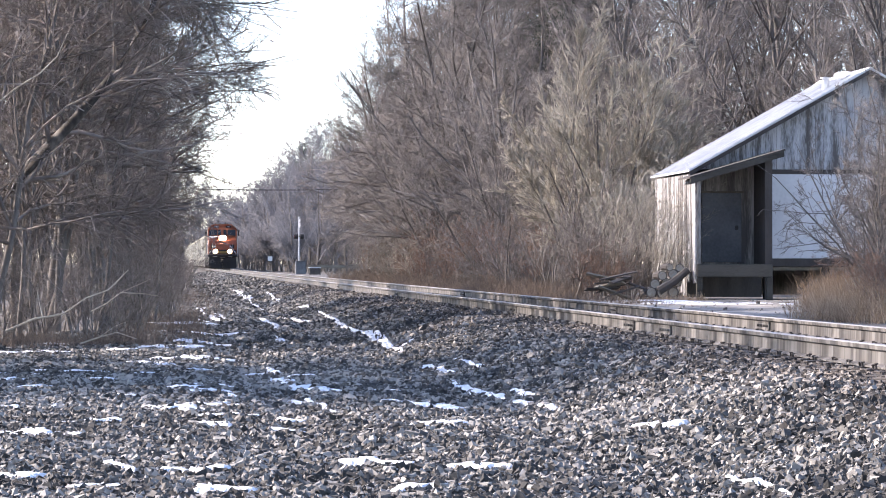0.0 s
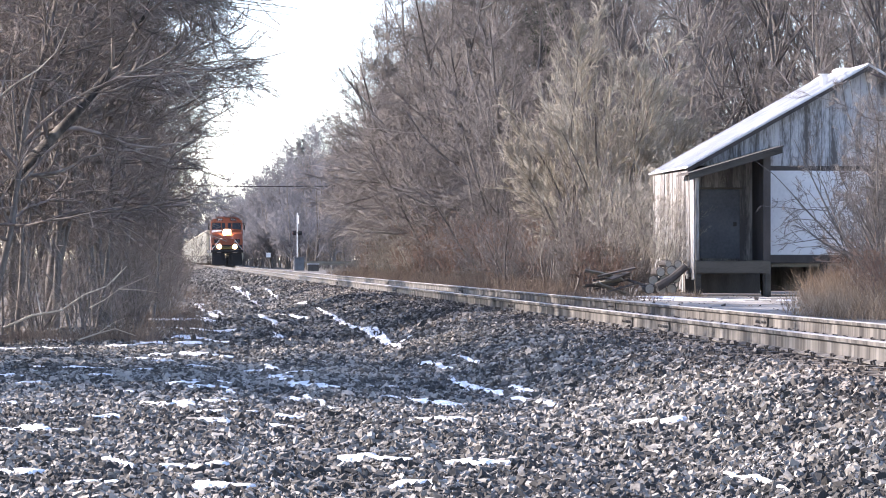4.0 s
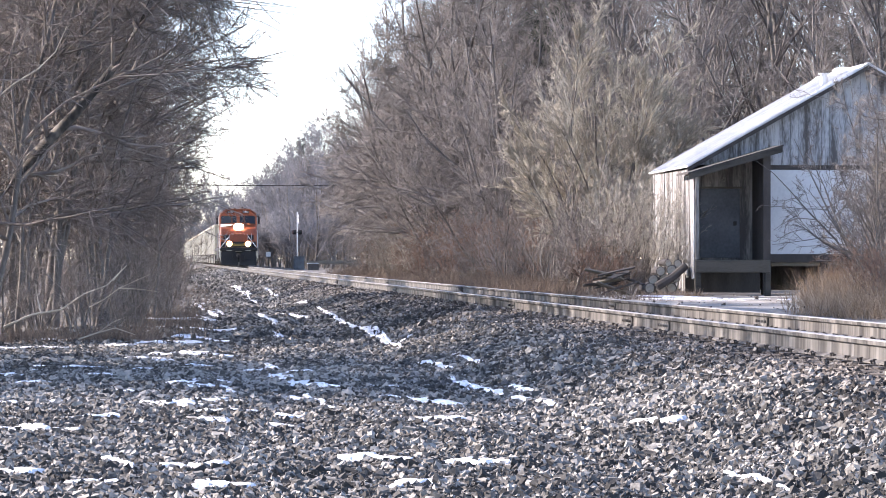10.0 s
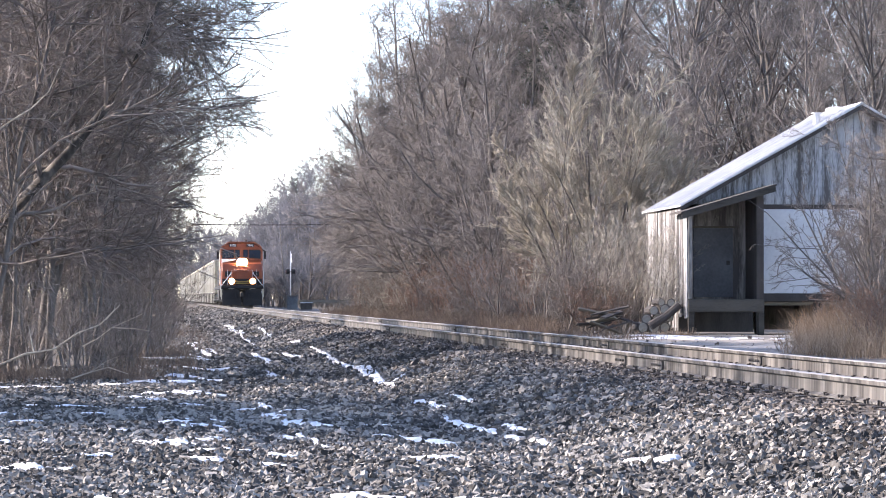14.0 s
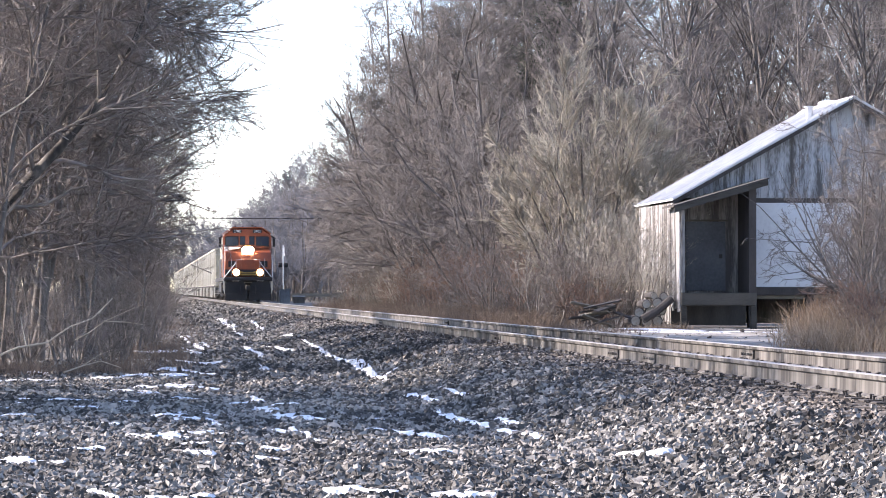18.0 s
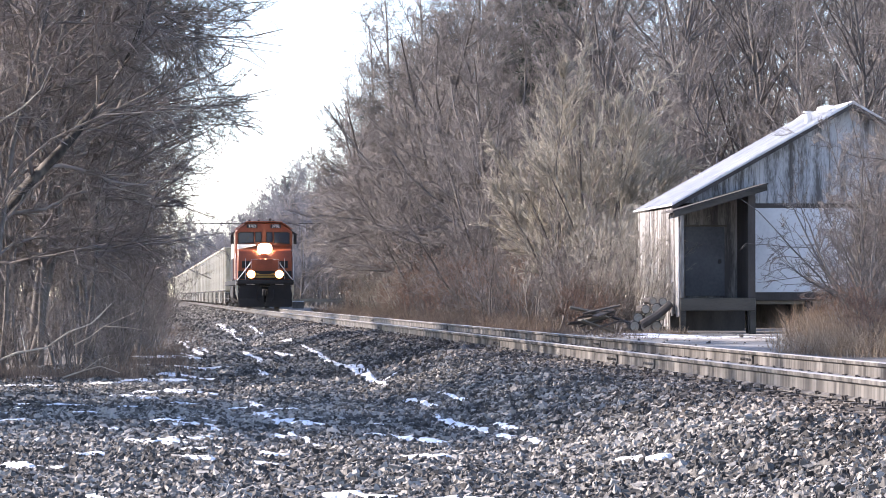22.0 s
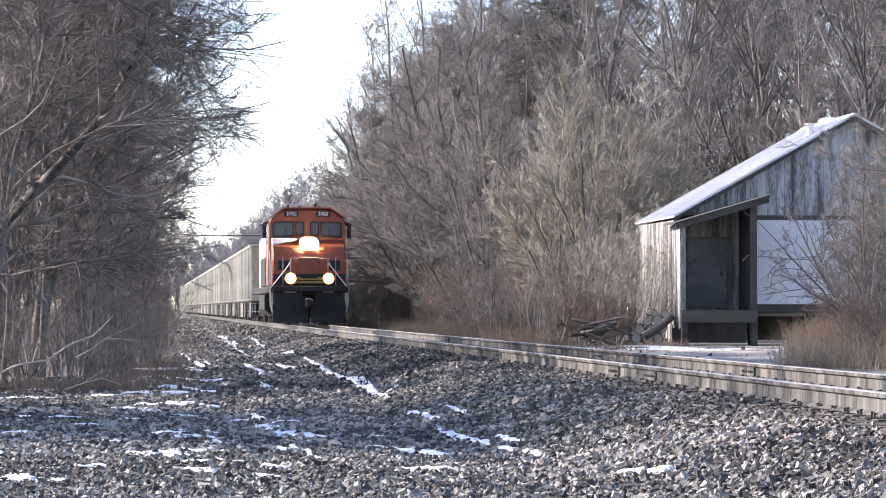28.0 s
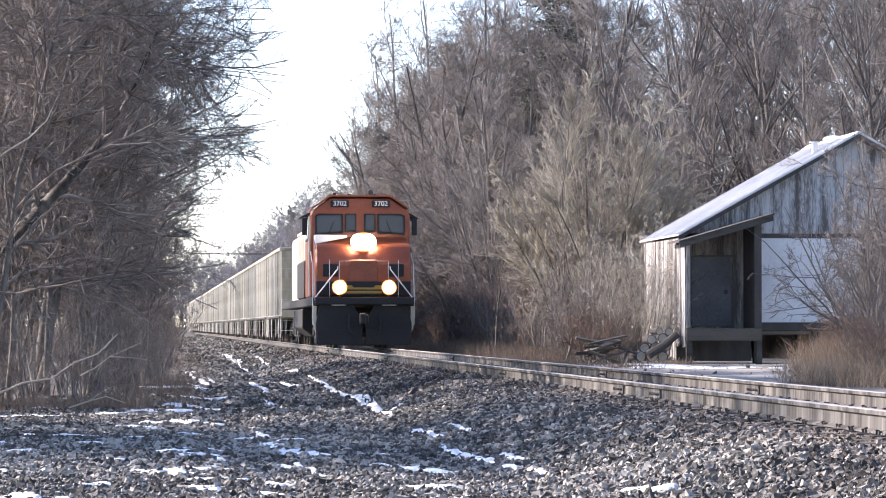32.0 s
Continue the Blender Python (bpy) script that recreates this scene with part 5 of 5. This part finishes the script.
part("body", box(B(), -.45, .45, -.3, .3, 0, .62, .03), M_STEEL, b2)
part("lid", box(B(), -.48, .48, -.33, .33, .62, .68, .02), M_GALV, b2)
gx0, gy0 = far_at(540, 262), 262.0
guard = holder("guard_rail", pose(gx0, gy0, float(ground_z(gx0, gy0))), "weathered grey guard rail along the crossing road", "guard rail")
part("beam", prism(B(), [(0, .45), (.04, .5), (0, .6), (.04, .7), (0, .75), (-.02, .6)], "x", 0, 4.6), M_DECK, guard)
for x in (0.1, 1.6, 3.1, 4.5):
    part("post", box(B(), x - .07, x + .07, .05, .2, -.1, .78, .01), M_DECK, guard)
sg = holder("road_sign", pose(far_at(474, 268), 268, float(ground_z(far_at(474, 268), 268))), "small plain grey road sign on a post", "sign")
part("post", rod(B(), [(0, 0, -.1), (0, 0, 1.5)], .03, 8), M_STEEL, sg)
part("plate", box(B(), -.2, .2, -.05, -.032, 1.1, 1.5, .01), M_GALV, sg)
px_, py_ = far_at(648, 158), 158.0
post = holder("fence_post", pose(px_, py_, float(ground_z(px_, py_))), "dark leaning wooden post in dry brush", "post")
part("stake", rod(B(), [(0, 0, -.1), (.02, .02, .9), (.03, .03, 1.75)], .07, 9, .055), M_DARKWOOD, post)
for q in (-14.0, 32.0):
    pole = holder("utility_pole", pose(q, 250, float(ground_z(q, 250))), "wooden utility pole among the trees", "pole")
    part("shaft", rod(B(), [(0, 0, -.2), (0, 0, 8.3)], .15, 10, .10), M_BARK, pole)
    part("crossarm", box(B(), -.06, .06, -.9, .9, 7.6, 7.72, .01), M_DARKWOOD, pole)
wires = holder("overhead_wire", pose(0, 250, 0), "dark overhead cable sagging across the line", "cable")
pts = [(-14 + 46 * k / 24, 0, 8.1 - .9 * (1 - ((k - 12) / 12) ** 2)) for k in range(25)]
part("cable", rod(B(), pts, .035, 5), M_BLACK, wires)


# ---- things on the ground ----
def limb(name, pts, r, label, category, twigs=()):
    e = holder(name, pose(0, 0, 0), label, category)
    part("stem", rod(B(), pts, r, 8, r * .35), M_DEAD, e)
    for tw in twigs:
        part("side_branch", rod(B(), tw, r * .55, 6, r * .15), M_DEAD, e)
    return e


def sight(px, py, d):
    return ((px - 281) * d / FOCAL, d, EYE - (py - 458) * d / FOCAL)


D = 44.0
limb("fallen_branch", [sight(10, 578, D), sight(60, 556, D), sight(110, 548, D), sight(150, 520, D), sight(190, 505, D), sight(225, 470, D)], .017, "bare pale fallen branch lying against the brush", "branch",
     ([sight(160, 543, D), sight(185, 530, D - .2), sight(212, 510, D - .3), sight(265, 486, D - .4)], [sight(200, 497, D), sight(215, 480, D), sight(217, 468, D)],
      [sight(210, 510, D - .3), sight(250, 512, D - .3), sight(282, 517, D - .3)], [sight(75, 555, D), sight(70, 530, D + .2), sight(64, 500, D + .3)]))
limb("fallen_branch", [sight(140, 600, D), sight(175, 588, D), sight(205, 580, D), sight(240, 592, D)], .012, "thin dry twig on the brush's edge", "branch", ([sight(175, 588, D), sight(200, 570, D), sight(225, 560, D)],))
limb("bent_sapling", [sight(-70, 560, 46), sight(-50, 330, 46), sight(-20, 190, 45), sight(30, 150, 45), sight(70, 125, 45), sight(100, 95, 45), sight(120, 50, 45)], .018, "thin pale sapling bending out of the thicket", "sapling")

# wood pile by the shed
logs = random.Random(8)
for k, (lx, lz, lr) in enumerate(((11.35, .10, .16), (11.7, .10, .17), (12.05, .10, .15), (11.5, .36, .15), (11.85, .38, .16), (12.2, .42, .14), (11.7, .62, .14), (12.05, .66, .15), (12.25, .86, .12), (11.95, .88, .11))):
    lx, lz = 12.0 + (lx - 12.0) * .74, lz * .76
    y0 = 71.2 + logs.uniform(-.1, .1)
    lg = holder("log", pose(lx, y0, G + lz + .04, 0, 0, logs.uniform(-14, 14)), "cut firewood log stacked against the shed", "log", "logs in the firewood pile")
    part("bark", rod(B(), [(0, 0, 0), (.02, .25, .015), (.01, .5, -.01)], lr * .8, 9, lr * .7), M_DARKWOOD, lg)
    part("cut_face", rod(B(), [(0, -.012, 0), (0, -.002, 0)], lr * .7, 9), M_DEAD, lg)
tr_ = holder("leaning_log", pose(11.9, 70.9, G + .1, 0, 0, 0), "thick grey log leaning on the firewood pile", "log")
part("bark", rod(B(), [(-.25, 0, .05), (.1, 0, .26), (.45, 0, .55)], .11, 9, .09), M_DARKWOOD, tr_)
part("cut_face", rod(B(), [(.45, 0, .55), (.458, 0, .558)], .085, 9), M_DEAD, tr_)
for k in range(11):
    q = random.Random(40 + k)
    pl = holder("plank", pose(10.75 + q.uniform(-.35, .35), 71.5 + q.uniform(-.5, .5), G + .06 + k * .045, q.uniform(-25, 25), q.uniform(-24, 24), q.uniform(-60, 60)), "weathered scrap plank in a heap beside the rails", "plank", "planks in the scrap heap")
    part("board", box(B(), -.45, .45, -.07, .07, -.018, .018, .004), M_DECK if k % 4 == 1 else M_DARKWOOD, pl)


# dry grass
def grass(name, seed, places, n, h, label, material=M_STRAW):
    r = np.random.RandomState(seed)
    xs_, ys_, hh = [], [], []
    for (x0, x1, y0, y1, share, hs) in places:
        m = int(n * share)
        xs_.append(r.uniform(x0, x1, m))
        ys_.append(r.uniform(y0, y1, m))
        hh.append(r.uniform(.4, 1.1, m) * h * hs)
    x_, y_, h_ = np.concatenate(xs_), np.concatenate(ys_), np.concatenate(hh)
    st = np.stack([x_, y_, ground_z(x_, y_) - .02], 1)
    way = np.stack([r.normal(0, .3, len(x_)), r.normal(0, .3, len(x_)), np.ones(len(x_))], 1)
    ln = shoots(r, st, way, h_, 3, -.12, .16)
    v, f = tubes(ln, np.full(len(x_), .0045)[:, None] * np.array((1, .9, .7, .25))[None], 3)
    return tagged(part(name, np_mesh(name, v, f, 4), material), label, "grass", kind="stuff")


grass("dry_grass", 21, [(14.0, 16.6, 62, 66, .12, 1.2), (13.2, 15, 58, 62.5, .12, 1.1), (12.4, 14.2, 54, 58.5, .12, 1.0), (11.6, 13, 50, 54.5, .10, .9), (10.4, 12.2, 45, 50.5, .12, .75), (11.5, 12.6, 69.5, 71, .03, .35)], 13000, .75, "tall dry straw-coloured grass and weeds beside the rails")
grass("dry_grass", 22, [(-3.4, 0.0, 44.2, 48, .5, .8), (-.4, .8, 48, 66, .3, .8), (.3, 1.6, 66, 130, .2, .9)], 3600, .4, "brown weeds and fallen twigs along the thicket's edge", M_WEED)
grass("dry_grass", 23, [(9.0, 10.6, 74, 100, .4, .8), (8.9, 10.8, 100, 165, .5, .9), (9.2, 10.6, 62, 74, .08, .4)], 9000, .75, "brown winter weeds along the far side of the rails", M_WEED)
lf = np.random.RandomState(31)
for k in range(18):
    sp = snow_patch(lf.uniform(10.6, 13.6), lf.uniform(61.0, 70.2), lf.uniform(.3, 1.0), lf.uniform(.25, 1.0), 2000 + k, lf.uniform(0, 3))
    sp.location.z = .025


# ---- what moves ----
def motions():
    for k, c in enumerate([loco] + wagons):
        off = 0 if k == 0 else 22.4 + (k - 1) * CAR_LEN
        walk(c, [(t, pose(TRACK_X, NOSE_END + SPEED * (32 - t) + off, RAIL_Z)) for t in (0, 8, 16, 24, 32)])
    for ws, r in turning_first:
        home = ws.location.copy()
        rate = math.degrees(SPEED / r)
        walk(ws, [(t / 10, Matrix.Translation(home) @ pose(0, 0, 0, (rate * t / 10) % 360)) for t in range(321)])


motions()
